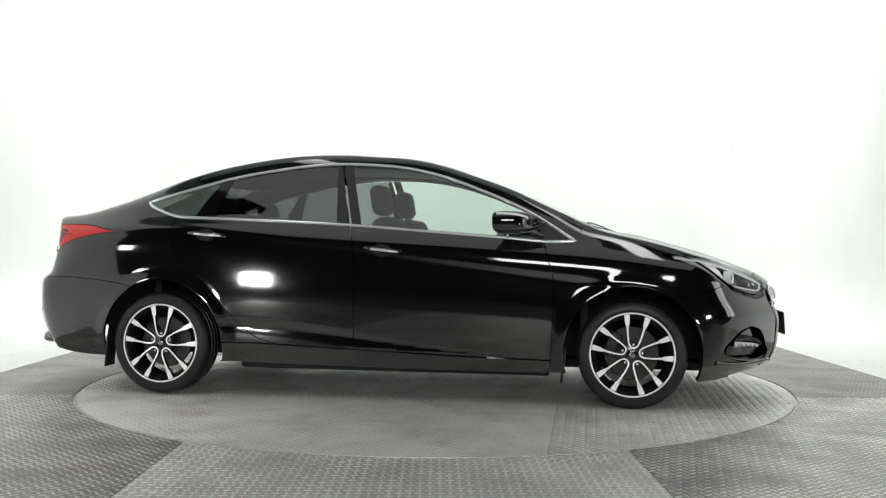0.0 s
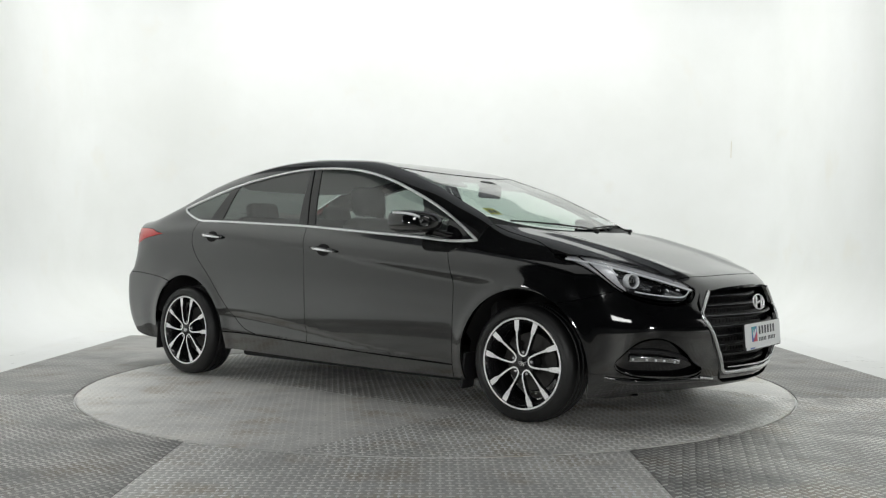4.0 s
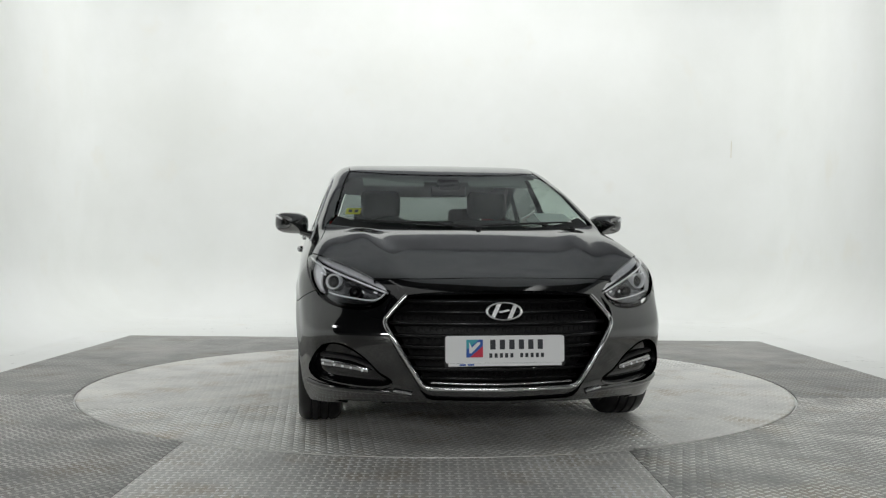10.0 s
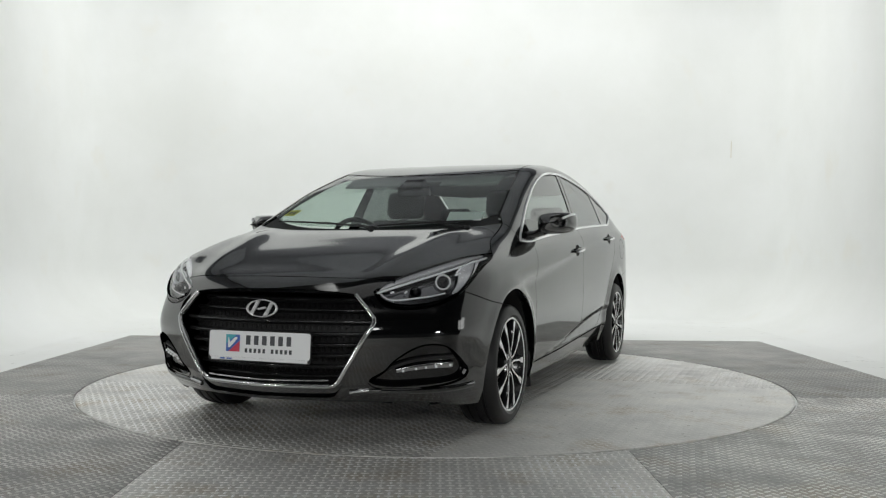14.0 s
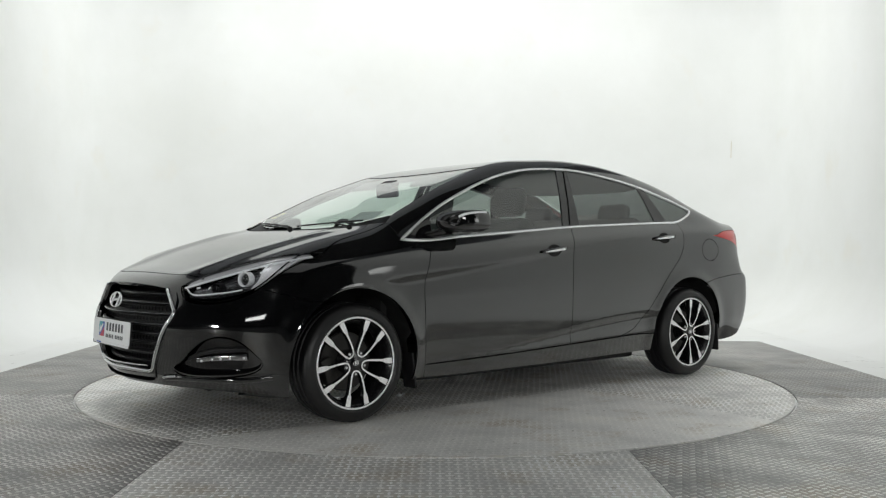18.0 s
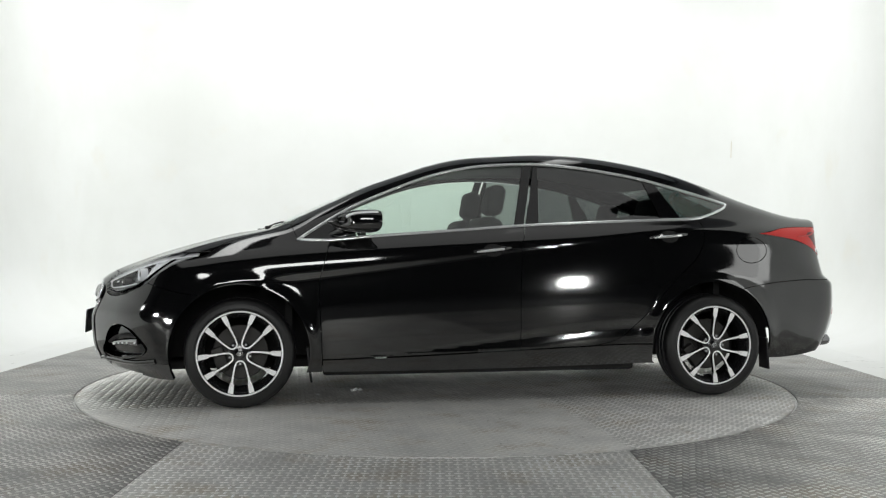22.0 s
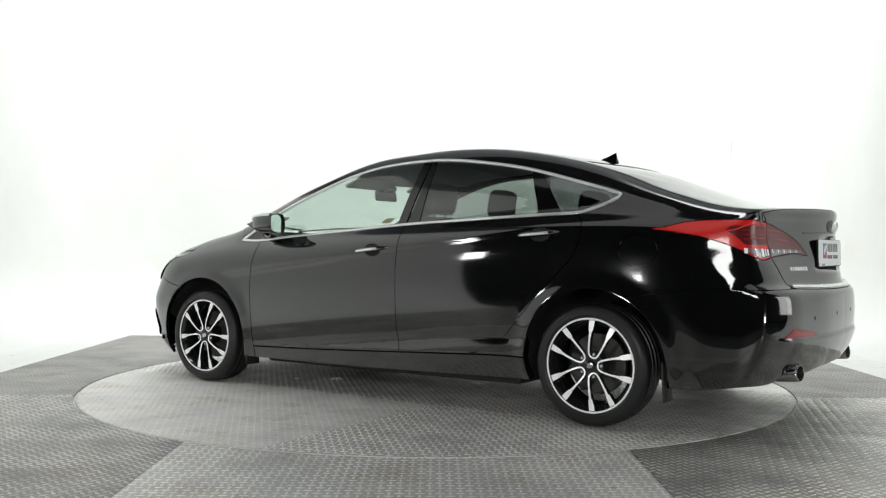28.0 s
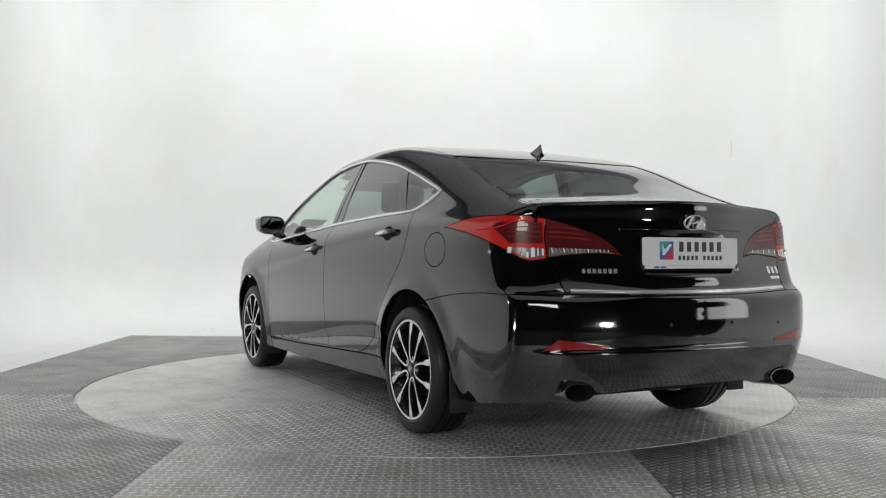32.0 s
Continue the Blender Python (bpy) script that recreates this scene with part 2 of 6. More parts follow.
def booth_white(name="white_booth_paint", scuffed=False):
    """Matt white paint with faint yellowed patches; on the floor also dark scuffs."""
    m = material(name, (0.82, 0.83, 0.82), 0.75, spec=0.25)
    n = Nodes(m)
    f = n.noise(0.6, 6.0, 0.6)
    col = n.ramp(f, (0.3, (0.785, 0.795, 0.775)), (0.62, (0.84, 0.85, 0.84)))
    spots = n.noise(1.9, 4.0, 0.5)
    stain = n.add("ShaderNodeMixRGB", {"Fac": n.ramp(spots, (0.62, (0, 0, 0)), (0.76, (0.5, 0.5, 0.5))), "Color1": col, "Color2": (0.80, 0.785, 0.73, 1)}).outputs[0]
    if scuffed:
        marks = n.ramp(n.math("ADD", n.math("MULTIPLY", n.noise(5.0, 5.0, 0.7), 0.55), n.math("MULTIPLY", n.noise(32.0, 3.0, 0.6), 0.45)), (0.60, (0, 0, 0)), (0.66, (0.7, 0.7, 0.7)))
        stain = n.add("ShaderNodeMixRGB", {"Fac": marks, "Color1": stain, "Color2": (0.42, 0.42, 0.40, 1)}).outputs[0]
    n.link(stain, "Base Color")
    n.link(n.bump(n.noise(3.0, 5.0), 0.05, 0.02), "Normal")
    return m


PAINT = car_paint()
CHROME = material("chrome", (0.92, 0.93, 0.94), 0.16, 0.72)
SATIN = worn("satin_chrome", (0.62, 0.63, 0.64), 0.2, 1.0, 120.0, 0.05)
ALLOY = worn("machined_alloy", (0.95, 0.955, 0.96), 0.28, 0.12, 160.0, 0.06)
RIM_BLACK = worn("gloss_black_rim", (0.010, 0.010, 0.011), 0.24, 0.0, 60.0, 0.1, coat=0.6)
RUBBER = worn("tyre_rubber", (0.007, 0.007, 0.0075), 0.42, 0.0, 70.0, 0.25, 0.05, spec=0.5)
BLACK_TRIM = worn("black_plastic", (0.010, 0.010, 0.011), 0.55, 0.0, 90.0, 0.2, 0.04)
GLOSS_BLACK = material("gloss_black_trim", (0.004, 0.004, 0.0045), 0.08, coat=0.6)
GRILLE_BLACK = worn("grille_black", (0.006, 0.006, 0.0065), 0.42, 0.0, 90.0, 0.2, 0.0, spec=0.25)
DARK = worn("underbody_black", (0.01, 0.01, 0.01), 0.8, 0.0, 30.0, 0.3)
CLOTH = worn("dark_seat_cloth", (0.028, 0.029, 0.031), 0.85, 0.0, 220.0, 0.25, 0.2)
LINING = worn("pale_headlining", (0.42, 0.43, 0.42), 0.9, 0.0, 200.0, 0.06, 0.1)
DASH = worn("dashboard_plastic", (0.022, 0.022, 0.024), 0.6, 0.0, 140.0, 0.2, 0.1)
BRAKE = worn("brake_steel", (0.05, 0.048, 0.046), 0.5, 0.7, 90.0, 0.15)
PLATE_WHITE = material("plate_white", (0.78, 0.79, 0.80), 0.45, coat=0.1)
INK = material("plate_dark_print", (0.03, 0.032, 0.04), 0.4)
INK_BLUE = material("print_blue", (0.03, 0.10, 0.40), 0.4)
INK_TEAL = material("print_teal", (0.05, 0.35, 0.42), 0.4)
INK_RED = material("print_red", (0.55, 0.03, 0.07), 0.4)
STICKER_YELLOW = material("sticker_yellow", (0.80, 0.72, 0.02), 0.5)
PAPER = material("paper_disc", (0.88, 0.90, 0.91), 0.6)
LAMP_WHITE = material("lamp_reflector", (0.94, 0.95, 0.97), 0.25, 0.0, coat=0.8)
LAMP_DARK = material("lamp_housing", (0.006, 0.006, 0.007), 0.4, spec=0.3)
LAMP_GREY = material("dim_lamp_lens", (0.36, 0.36, 0.37), 0.25, 0.2, coat=0.5)
PIPE_CHROME = worn("smoked_pipe_chrome", (0.30, 0.30, 0.31), 0.22, 1.0, 60.0, 0.25)
EMBLEM = worn("bright_emblem_chrome", (0.85, 0.85, 0.86), 0.3, 0.75, 90.0, 0.1)
FOG_LENS = material("ribbed_clear_lens", (0.42, 0.42, 0.43), 0.16, 1.0, coat=0.5)
LAMP_SHELL = worn("smoked_lamp_chrome", (0.20, 0.20, 0.21), 0.2, 1.0, 40.0, 0.3)
LAMP_FOIL = worn("pale_lamp_chrome", (0.90, 0.89, 0.95), 0.25, 0.4, 70.0, 0.12)
LENS_DARK = worn("dark_crystal_lens", (0.30, 0.30, 0.31), 0.2, 0.5, 90.0, 0.5, coat=1.0)
DARK_CHROME = material("dark_chrome", (0.13, 0.13, 0.14), 0.14, 1.0)
WALL_WHITE = booth_white()
FLOOR_WHITE = booth_white("white_floor_paint", True)
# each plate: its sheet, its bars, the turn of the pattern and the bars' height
# the tones also carry how light falls: front corners darker, centre and disc brighter
PLATE_A, PLATE_B, PLATE_C, DISC_PLATE, DISC_PALE, PLATE_FAR = (
    (steel_floor(name, tone, dust_pale), steel_floor(name + "_ridge", tone, dust_pale, True), turn, tall)
    for name, tone, dust_pale, turn, tall in (("tread_plate", 0.50, 0.1, 45, 0.0024), ("worn_tread_plate", 0.90, 0.55, 0, 0.0018), ("turned_tread_plate", 0.64, 0.1, 30, 0.0020),
                                         ("turntable_tread_plate", 0.92, 0.55, 45, 0.0024), ("pale_turntable_plate", 0.95, 0.9, 45, 0.0011), ("far_tread_plate", 0.42, 0.5, 45, 0.0018)))


def glass(name, tint, rough=0.0, gloss_base=0.07):
    """Thin tinted pane: mostly clear, with the mirror of its surface by angle."""
    m = bpy.data.materials.new(name)
    m.use_nodes = True
    t = m.node_tree
    t.nodes.remove(t.nodes["Principled BSDF"])
    clear, gloss, mix, fres = (t.nodes.new("ShaderNodeBsdf" + k) if k in ("Transparent", "Glossy") else t.nodes.new("ShaderNode" + k) for k in ("Transparent", "Glossy", "MixShader", "LayerWeight"))
    clear.inputs[0].default_value = (*tint, 1)
    gloss.inputs["Roughness"].default_value = rough
    gloss.inputs[0].default_value = (1, 1, 1, 1)
    fres.inputs[0].default_value = 0.5
    rise = t.nodes.new("ShaderNodeMath")
    rise.operation = "POWER"
    rise.inputs[1].default_value = 5.0
    t.links.new(fres.outputs["Facing"], rise.inputs[0])
    twice = t.nodes.new("ShaderNodeMath")
    twice.operation, twice.use_clamp = "MULTIPLY_ADD", True
    twice.inputs[1].default_value = 0.92
    twice.inputs[2].default_value = gloss_base
    t.links.new(rise.outputs[0], twice.inputs[0])
    t.links.new(twice.outputs[0], mix.inputs[0])
    t.links.new(clear.outputs[0], mix.inputs[1])
    t.links.new(gloss.outputs[0], mix.inputs[2])
    t.links.new(mix.outputs[0], t.nodes["Material Output"].inputs[0])
    return m


GLASS = glass("green_tinted_glass", (0.78, 0.88, 0.82), gloss_base=0.11)
PRIVACY = glass("privacy_glass", (0.27, 0.30, 0.29), gloss_base=0.11)
SCREEN = glass("windscreen_glass", (0.78, 0.87, 0.82))
REAR_GLASS = glass("rear_screen_glass", (0.31, 0.34, 0.33))
LENS = glass("clear_lens", (0.96, 0.97, 0.98), gloss_base=0.03)
RED = material("red_lamp_body", (0.62, 0.014, 0.011), 0.3, coat=0.6, coat_rough=0.06)
RED_DARK = material("dark_red_lamp_body", (0.10, 0.003, 0.004), 0.3, coat=0.6, coat_rough=0.05)
RED_MID = material("mid_red_lamp_body", (0.28, 0.006, 0.006), 0.3, coat=0.6, coat_rough=0.05)


# ---- building tools ----
from mathutils.geometry import delaunay_2d_cdt


def mesh_from(name, verts, faces, normals=None, smooth=True):
    me = bpy.data.meshes.new(name)
    me.from_pydata([tuple(map(float, v)) for v in verts], [], [tuple(map(int, f)) for f in faces])
    me.update()
    if smooth:
        me.polygons.foreach_set("use_smooth", [True] * len(me.polygons))
        if normals is not None:
            me.normals_split_custom_set_from_vertices([tuple(map(float, v)) for v in normals])
    return me


def part(name, mesh, mat, parent, label=""):
    """One mesh (a bmesh or a mesh) as one part under a thing or under a part."""
    if isinstance(mesh, bmesh.types.BMesh):
        bm, mesh = mesh, bpy.data.meshes.new(name)
        bm.to_mesh(mesh)
        bm.free()
    if not mesh.materials:
        mesh.materials.append(mat)
    ob = new(name, mesh)
    ob.parent = parent
    if label:
        ob["label"] = label
    return ob


def thing(name, at, label, category, group="", kind=""):
    ob = new(name)
    ob.empty_display_size = 0.2
    ob.matrix_world = at
    return tagged(ob, label, category, group, kind)


def smoothed(bm, angle=35):
    for f in bm.faces:
        f.smooth = True
    for e in bm.edges:
        if len(e.link_faces) == 2 and e.calc_face_angle(0) > radians(angle):
            e.smooth = False
    return bm


def box_bm(sx, sy, sz, bevel=0.0, m=None, seg=2):
    bm = bmesh.new()
    bmesh.ops.create_cube(bm, size=1.0, matrix=Matrix.Diagonal((sx, sy, sz, 1)))
    if bevel:
        bmesh.ops.bevel(bm, geom=bm.edges[:], offset=bevel, segments=seg, affect="EDGES", profile=0.5)
    if m is not None:
        bm.transform(m)
    return smoothed(bm)


def lathe(profile, n=48, axis="y", start=0.0, closed=False):
    """Turn (radius, along) pairs round an axis."""
    verts, faces = [], []
    k = len(profile)
    for i in range(n):
        a = 2 * math.pi * i / n + start
        for r, s in profile:
            verts.append((r * math.cos(a), s, r * math.sin(a)) if axis == "y" else (r * math.cos(a), r * math.sin(a), s) if axis == "z" else (s, r * math.cos(a), r * math.sin(a)))
    for i in range(n):
        j = (i + 1) % n
        for q in range(k if closed else k - 1):
            q2 = (q + 1) % k
            faces.append((i * k + q, i * k + q2, j * k + q2, j * k + q))
    bm = bmesh.new()
    vs = [bm.verts.new(v) for v in verts]
    for f in faces:
        bm.faces.new([vs[i] for i in f])
    bmesh.ops.remove_doubles(bm, verts=bm.verts[:], dist=1e-6)
    bmesh.ops.recalc_face_normals(bm, faces=bm.faces[:])
    return smoothed(bm, 40)


def join_bm(*parts):
    out = bmesh.new()
    for b in parts:
        me = bpy.data.meshes.new("tmp")
        b.to_mesh(me)
        b.free()
        out.from_mesh(me)
        bpy.data.meshes.remove(me)
    return out


def moved(bm, m):
    bm.transform(m)
    return bm


def curve(points, step=0.02, closed=False):
    """A smooth dense line through points (any dimension)."""
    p = np.array(points, float)
    if closed:
        p = np.concatenate([p[-3:], p, p[:3]])
    if len(p) == 2:
        n = max(2, int(np.linalg.norm(p[1] - p[0]) / step) + 1)
        return p[0] + (p[1] - p[0]) * np.linspace(0, 1, n)[:, None]
    s = np.concatenate([[0], np.cumsum(np.sqrt(np.linalg.norm(np.diff(p, axis=0), axis=1)))])
    dims = [spline(*zip(s, p[:, i])) for i in range(p.shape[1])]
    a, b = (s[3], s[-3]) if closed else (s[0], s[-1])
    t = np.linspace(a, b, 400)
    q = np.stack([d(t) for d in dims], 1)
    length = np.concatenate([[0], np.cumsum(np.linalg.norm(np.diff(q, axis=0), axis=1))])
    n = max(3, int(length[-1] / step) + 1)
    want = np.linspace(0, length[-1], n)
    out = np.stack([np.interp(want, length, q[:, i]) for i in range(p.shape[1])], 1)
    return out[:-1] if closed else out


def drawn(on, points, step=0.02, closed=False):
    """A line drawn in a plain view, laid on the skin."""
    c = curve(points, step, closed)
    return on(c[:, 0], c[:, 1])


def loop_of(*lines):
    """Lines end to end, as one closed ring of points; each is turned round where that fits better."""
    ring = [lines[0]]
    if len(lines) > 1:
        d = lambda a, b: np.linalg.norm(a - b)
        first = lines[0]
        if min(d(first[0], lines[1][0]), d(first[0], lines[1][-1])) < min(d(first[-1], lines[1][0]), d(first[-1], lines[1][-1])):
            ring = [first[::-1]]
        for l in lines[1:]:
            end = ring[-1][-1]
            ring.append(l if d(end, l[0]) <= d(end, l[-1]) else l[::-1])
    p = np.concatenate(ring)
    keep = [0]
    for i in range(1, len(p)):
        if np.linalg.norm(p[i] - p[keep[-1]]) > 0.003:
            keep.append(i)
    p = p[keep]
    return p[:-1] if np.linalg.norm(p[0] - p[-1]) < 0.003 else p


def winding(q):
    return 0.5 * np.sum(q[:, 0] * np.roll(q[:, 1], -1) - np.roll(q[:, 0], -1) * q[:, 1])


def shrink(q, gap):
    """Draws a ring in by gap."""
    if winding(q) < 0:
        q = q[::-1]
    e = np.roll(q, -1, 0) - np.roll(q, 1, 0)
    n = np.stack([-e[:, 1], e[:, 0]], 1) / np.maximum(np.linalg.norm(e, axis=1), 1e-9)[:, None]
    return q + n * gap


def inside_ring(q, p):
    x, y = p[:, 0], p[:, 1]
    c = np.zeros(len(p), bool)
    for (x1, y1), (x2, y2) in zip(q, np.roll(q, -1, 0)):
        if y1 == y2:
            continue
        hit = ((y1 > y) != (y2 > y)) & (x < (x2 - x1) * (y - y1) / (y2 - y1) + x1)
        c ^= hit
    return c


def fill(rings, step):
    """Triangles over a ring with holes, in the plane."""
    allp = np.concatenate(rings)
    lo, hi = allp.min(0), allp.max(0)
    gx, gy = np.meshgrid(np.arange(lo[0], hi[0], step), np.arange(lo[1], hi[1], step * 0.87))
    gx = gx + (np.arange(gx.shape[0]) % 2)[:, None] * step / 2
    g = np.stack([gx.ravel(), gy.ravel()], 1)
    ok = inside_ring(rings[0], g)
    for r in rings[1:]:
        ok &= ~inside_ring(r, g)
    g = g[ok]
    near = np.full(len(g), 9.0)
    for i in range(0, len(allp), 200):
        near = np.minimum(near, np.sqrt(((g[:, None] - allp[None, i:i + 200]) ** 2).sum(2)).min(1)) if len(g) else near
    g = g[near > step * 0.45]
    pts = np.concatenate([allp, g])
    edges, at = [], 0
    for r in rings:
        n = len(r)
        edges += [(at + i, at + (i + 1) % n) for i in range(n)]
        at += n
    v, e, f, ov, oe, of = delaunay_2d_cdt([Vector(q) for q in pts], edges, [], 1, 1e-6)
    v = np.array([tuple(q) for q in v])
    f = np.array([tuple(t) for t in f])
    mid = v[f].mean(1)
    keep = inside_ring(rings[0], mid)
    for r in rings[1:]:
        keep &= ~inside_ring(r, mid)
    return v, [tuple(int(i) for i in t) for t in f[keep]]


def skin_mesh(name, chart, rings, step=0.03, gap=0.002, flange=0.012, depth=0.0, mirror=False, both=False, extra=None):
    """A sheet of the car's skin inside a ring of skin points (with holes), with its edges folded in. chart: how it is flattened."""
    flat = []
    for i, r in enumerate(rings):
        q = chart.from_points(r)
        q = shrink(q, gap if i == 0 else -gap)
        flat.append(q)
    uv, tris = fill(flat, step)
    p = chart.to_skin(uv, depth)
    if extra is not None:
        p = extra(p)
    n = outward(p)
    verts, faces, normals = list(p), [], list(n)
    for t in tris:
        a, b, c = (p[i] for i in t)
        faces.append(t if np.dot(np.cross(b - a, c - a), n[t[0]] + n[t[1]] + n[t[2]]) > 0 else (t[0], t[2], t[1]))
    if flange:
        count = {}
        for t in faces:
            for i in range(3):
                a, b = t[i], t[(i + 1) % 3]
                k = (min(a, b), max(a, b))
                count[k] = None if k in count else (a, b)
        rim = [v for v in count.values() if v]
        new_ids = {}
        for a, b in rim:
            edge = p[b] - p[a]
            side = np.cross(edge, n[a])
            side = side / max(np.linalg.norm(side), 1e-9)
            ids = []
            for i in (a, b):
                for lift in (0.0, flange):
                    ids.append(len(verts))
                    verts.append(p[i] - n[i] * lift)
                    normals.append(side)
            faces.append((ids[0], ids[1], ids[3], ids[2]))
    verts, normals = np.array(verts), np.array(normals)
    if mirror:
        flip = np.array([1, -1, 1])
        if both:
            k = len(verts)
            faces = faces + [tuple(i + k for i in f[::-1]) for f in faces]
            verts, normals = np.concatenate([verts, verts * flip]), np.concatenate([normals, normals * flip])
        else:
            faces, verts, normals = [f[::-1] for f in faces], verts * flip, normals * flip
    return mesh_from(name, verts, faces, normals if extra is None else None)


def strip_mesh(name, line, width, height=0.006, lift=0.002, mirror=False, closed=False, up=None):
    """A rounded moulding along a line on the skin."""
    line = np.asarray(line, float)
    n = outward(line) if up is None else np.tile(up, (len(line), 1))
    d = (np.roll(line, -1, 0) - np.roll(line, 1, 0)) if closed else np.gradient(line, axis=0)
    d = d / np.maximum(np.linalg.norm(d, axis=1), 1e-9)[:, None]
    s = np.cross(n, d)
    s = s / np.maximum(np.linalg.norm(s, axis=1), 1e-9)[:, None]
    w = width / 2 * (np.ones(len(line)) if np.isscalar(width) else np.asarray(width)) if np.isscalar(width) else np.asarray(width) / 2
    prof = [(-1.0, -0.6), (-0.97, 0.35), (-0.7, 0.85), (0.0, 1.0), (0.7, 0.85), (0.97, 0.35), (1.0, -0.6)]
    verts = []
    for i in range(len(line)):
        for a, b in prof:
            verts.append(line[i] + s[i] * w[i] * a + n[i] * (lift + height * b))
    k, m = len(prof), len(line)
    faces = []
    for i in range(m if closed else m - 1):
        j = (i + 1) % m
        for q in range(k - 1):
            faces.append((i * k + q, j * k + q, j * k + q + 1, i * k + q + 1))
        faces.append((i * k + k - 1, j * k + k - 1, j * k, i * k))
    if not closed:
        faces += [tuple(range(k))[::-1], tuple((m - 1) * k + q for q in range(k))]
    if mirror:
        verts = [v * np.array([1, -1, 1]) for v in verts]
        faces = [f[::-1] for f in faces]
    bm = bmesh.new()
    vs = [bm.verts.new(v) for v in verts]
    for f in faces:
        bm.faces.new([vs[i] for i in f])
    bmesh.ops.recalc_face_normals(bm, faces=bm.faces[:])
    smoothed(bm, 50)
    me = bpy.data.meshes.new(name)
    bm.to_mesh(me)
    bm.free()
    return me


def flipped(bm):
    """The mirror of a mesh on the car's other side."""
    bm.transform(Matrix.Diagonal((1, -1, 1, 1)))
    bmesh.ops.reverse_faces(bm, faces=bm.faces[:])
    return bm


# ---- the booth: tread-plate floor, white coved walls ----
HALF_W, BACK_Y, FLOOR_FAR_L, FLOOR_FAR_R, OPEN_Y = 4.3, 6.3, 3.05, 2.69, -3.1
DISC_R = 2.232
WALL_TOP = 4.65


def cove_wall():
    """Floor, a wide cove and the walls on three sides, as one white sheet with thickness."""
    r, top = 0.75, WALL_TOP
    cr = 0.9
    pts = [(-HALF_W, OPEN_Y), (-HALF_W, BACK_Y), (HALF_W, BACK_Y), (HALF_W, OPEN_Y)]
    line = [Vector(pts[0])]
    for c, a0 in ((Vector((-HALF_W + cr, BACK_Y - cr)), 180), (Vector((HALF_W - cr, BACK_Y - cr)), 90)):
        for i in range(13):
            a = radians(a0 - 90 * i / 12)
            line.append(c + Vector((math.cos(a), math.sin(a))) * cr)
    line.append(Vector(pts[3]))
    rows = []
    for i, p in enumerate(line):
        d = (line[min(i + 1, len(line) - 1)] - line[max(i - 1, 0)]).normalized()
        n = Vector((d.y, -d.x))
        col = []
        for k in range(9):
            a = radians(90 * k / 8)
            q = p + n * (r - r * math.sin(a))
            col.append((q.x, q.y, -0.012 + r - r * math.cos(a)))
        col.append((p.x, p.y, top))
        rows.append(col)
    bm = bmesh.new()
    grid = [[bm.verts.new(v) for v in col] for col in rows]
    for a, b in zip(grid, grid[1:]):
        for i in range(len(a) - 1):
            bm.faces.new((a[i], b[i], b[i + 1], a[i + 1]))
    bmesh.ops.recalc_face_normals(bm, faces=bm.faces[:])
    bmesh.ops.solidify(bm, geom=bm.faces[:], thickness=-0.08)
    smoothed(bm, 50)
    me = bpy.data.meshes.new("wall_cove")
    bm.to_mesh(me)
    bm.free()
    me.materials.append(WALL_WHITE)
    return tagged(new("wall_cove", me), "smooth white painted studio wall curving into the floor", "wall", kind="structure")


def slab(name, pts, z0, z1, mat, label, category, hole=None):
    bm = bmesh.new()
    rings = [np.array(pts, float)] + ([hole] if hole is not None else [])
    uv, tris = fill([shrink(r, 0) for r in rings], 0.6)
    top = [bm.verts.new((x, y, z1)) for x, y in uv]
    for t in tris:
        bm.faces.new([top[i] for i in t])
    bmesh.ops.recalc_face_normals(bm, faces=bm.faces[:])
    if bm.faces[:] and bm.faces[:][0].normal.z < 0:
        bmesh.ops.reverse_faces(bm, faces=bm.faces[:])
    ext = bmesh.ops.extrude_face_region(bm, geom=bm.faces[:])
    for v in ext["geom"]:
        if isinstance(v, bmesh.types.BMVert):
            v.co.z = z0
    bmesh.ops.recalc_face_normals(bm, faces=bm.faces[:])
    me = bpy.data.meshes.new(name)
    bm.to_mesh(me)
    bm.free()
    me.materials.append(mat)
    return tagged(new(name, me), label, category, kind="structure")


def cut_sheet(name, ins, outs, z0, z1, mat, step=0.5):
    """A flat plate over what lies inside all of some rings and outside others."""
    rings = [np.array(r, float) for r in ins + outs]
    pts, edges, at = np.concatenate(rings), [], 0
    for r in rings:
        edges += [(at + i, at + (i + 1) % len(r)) for i in range(len(r))]
        at += len(r)
    v, e, f, ov, oe, of = delaunay_2d_cdt([Vector(q) for q in pts], edges, [], 0, 1e-6)
    v = np.array([tuple(q) for q in v])
    bm = bmesh.new()
    top = [bm.verts.new((x, y, z1)) for x, y in v]
    for t in f:
        mid = v[list(t)].mean(0)[None]
        if all(inside_ring(r, mid)[0] for r in rings[:len(ins)]) and not any(inside_ring(r, mid)[0] for r in rings[len(ins):]):
            bm.faces.new([top[i] for i in t])
    bmesh.ops.delete(bm, geom=[q for q in bm.verts if not q.link_faces], context="VERTS")
    bmesh.ops.recalc_face_normals(bm, faces=bm.faces[:])
    if bm.faces[:][0].normal.z < 0:
        bmesh.ops.reverse_faces(bm, faces=bm.faces[:])
    ext = bmesh.ops.extrude_face_region(bm, geom=bm.faces[:])
    for q in ext["geom"]:
        if isinstance(q, bmesh.types.BMVert):
            q.co.z = z0
    bmesh.ops.recalc_face_normals(bm, faces=bm.faces[:])
    me = bpy.data.meshes.new(name)
    bm.to_mesh(me)
    bm.free()
    me.materials.append(mat)
    return me


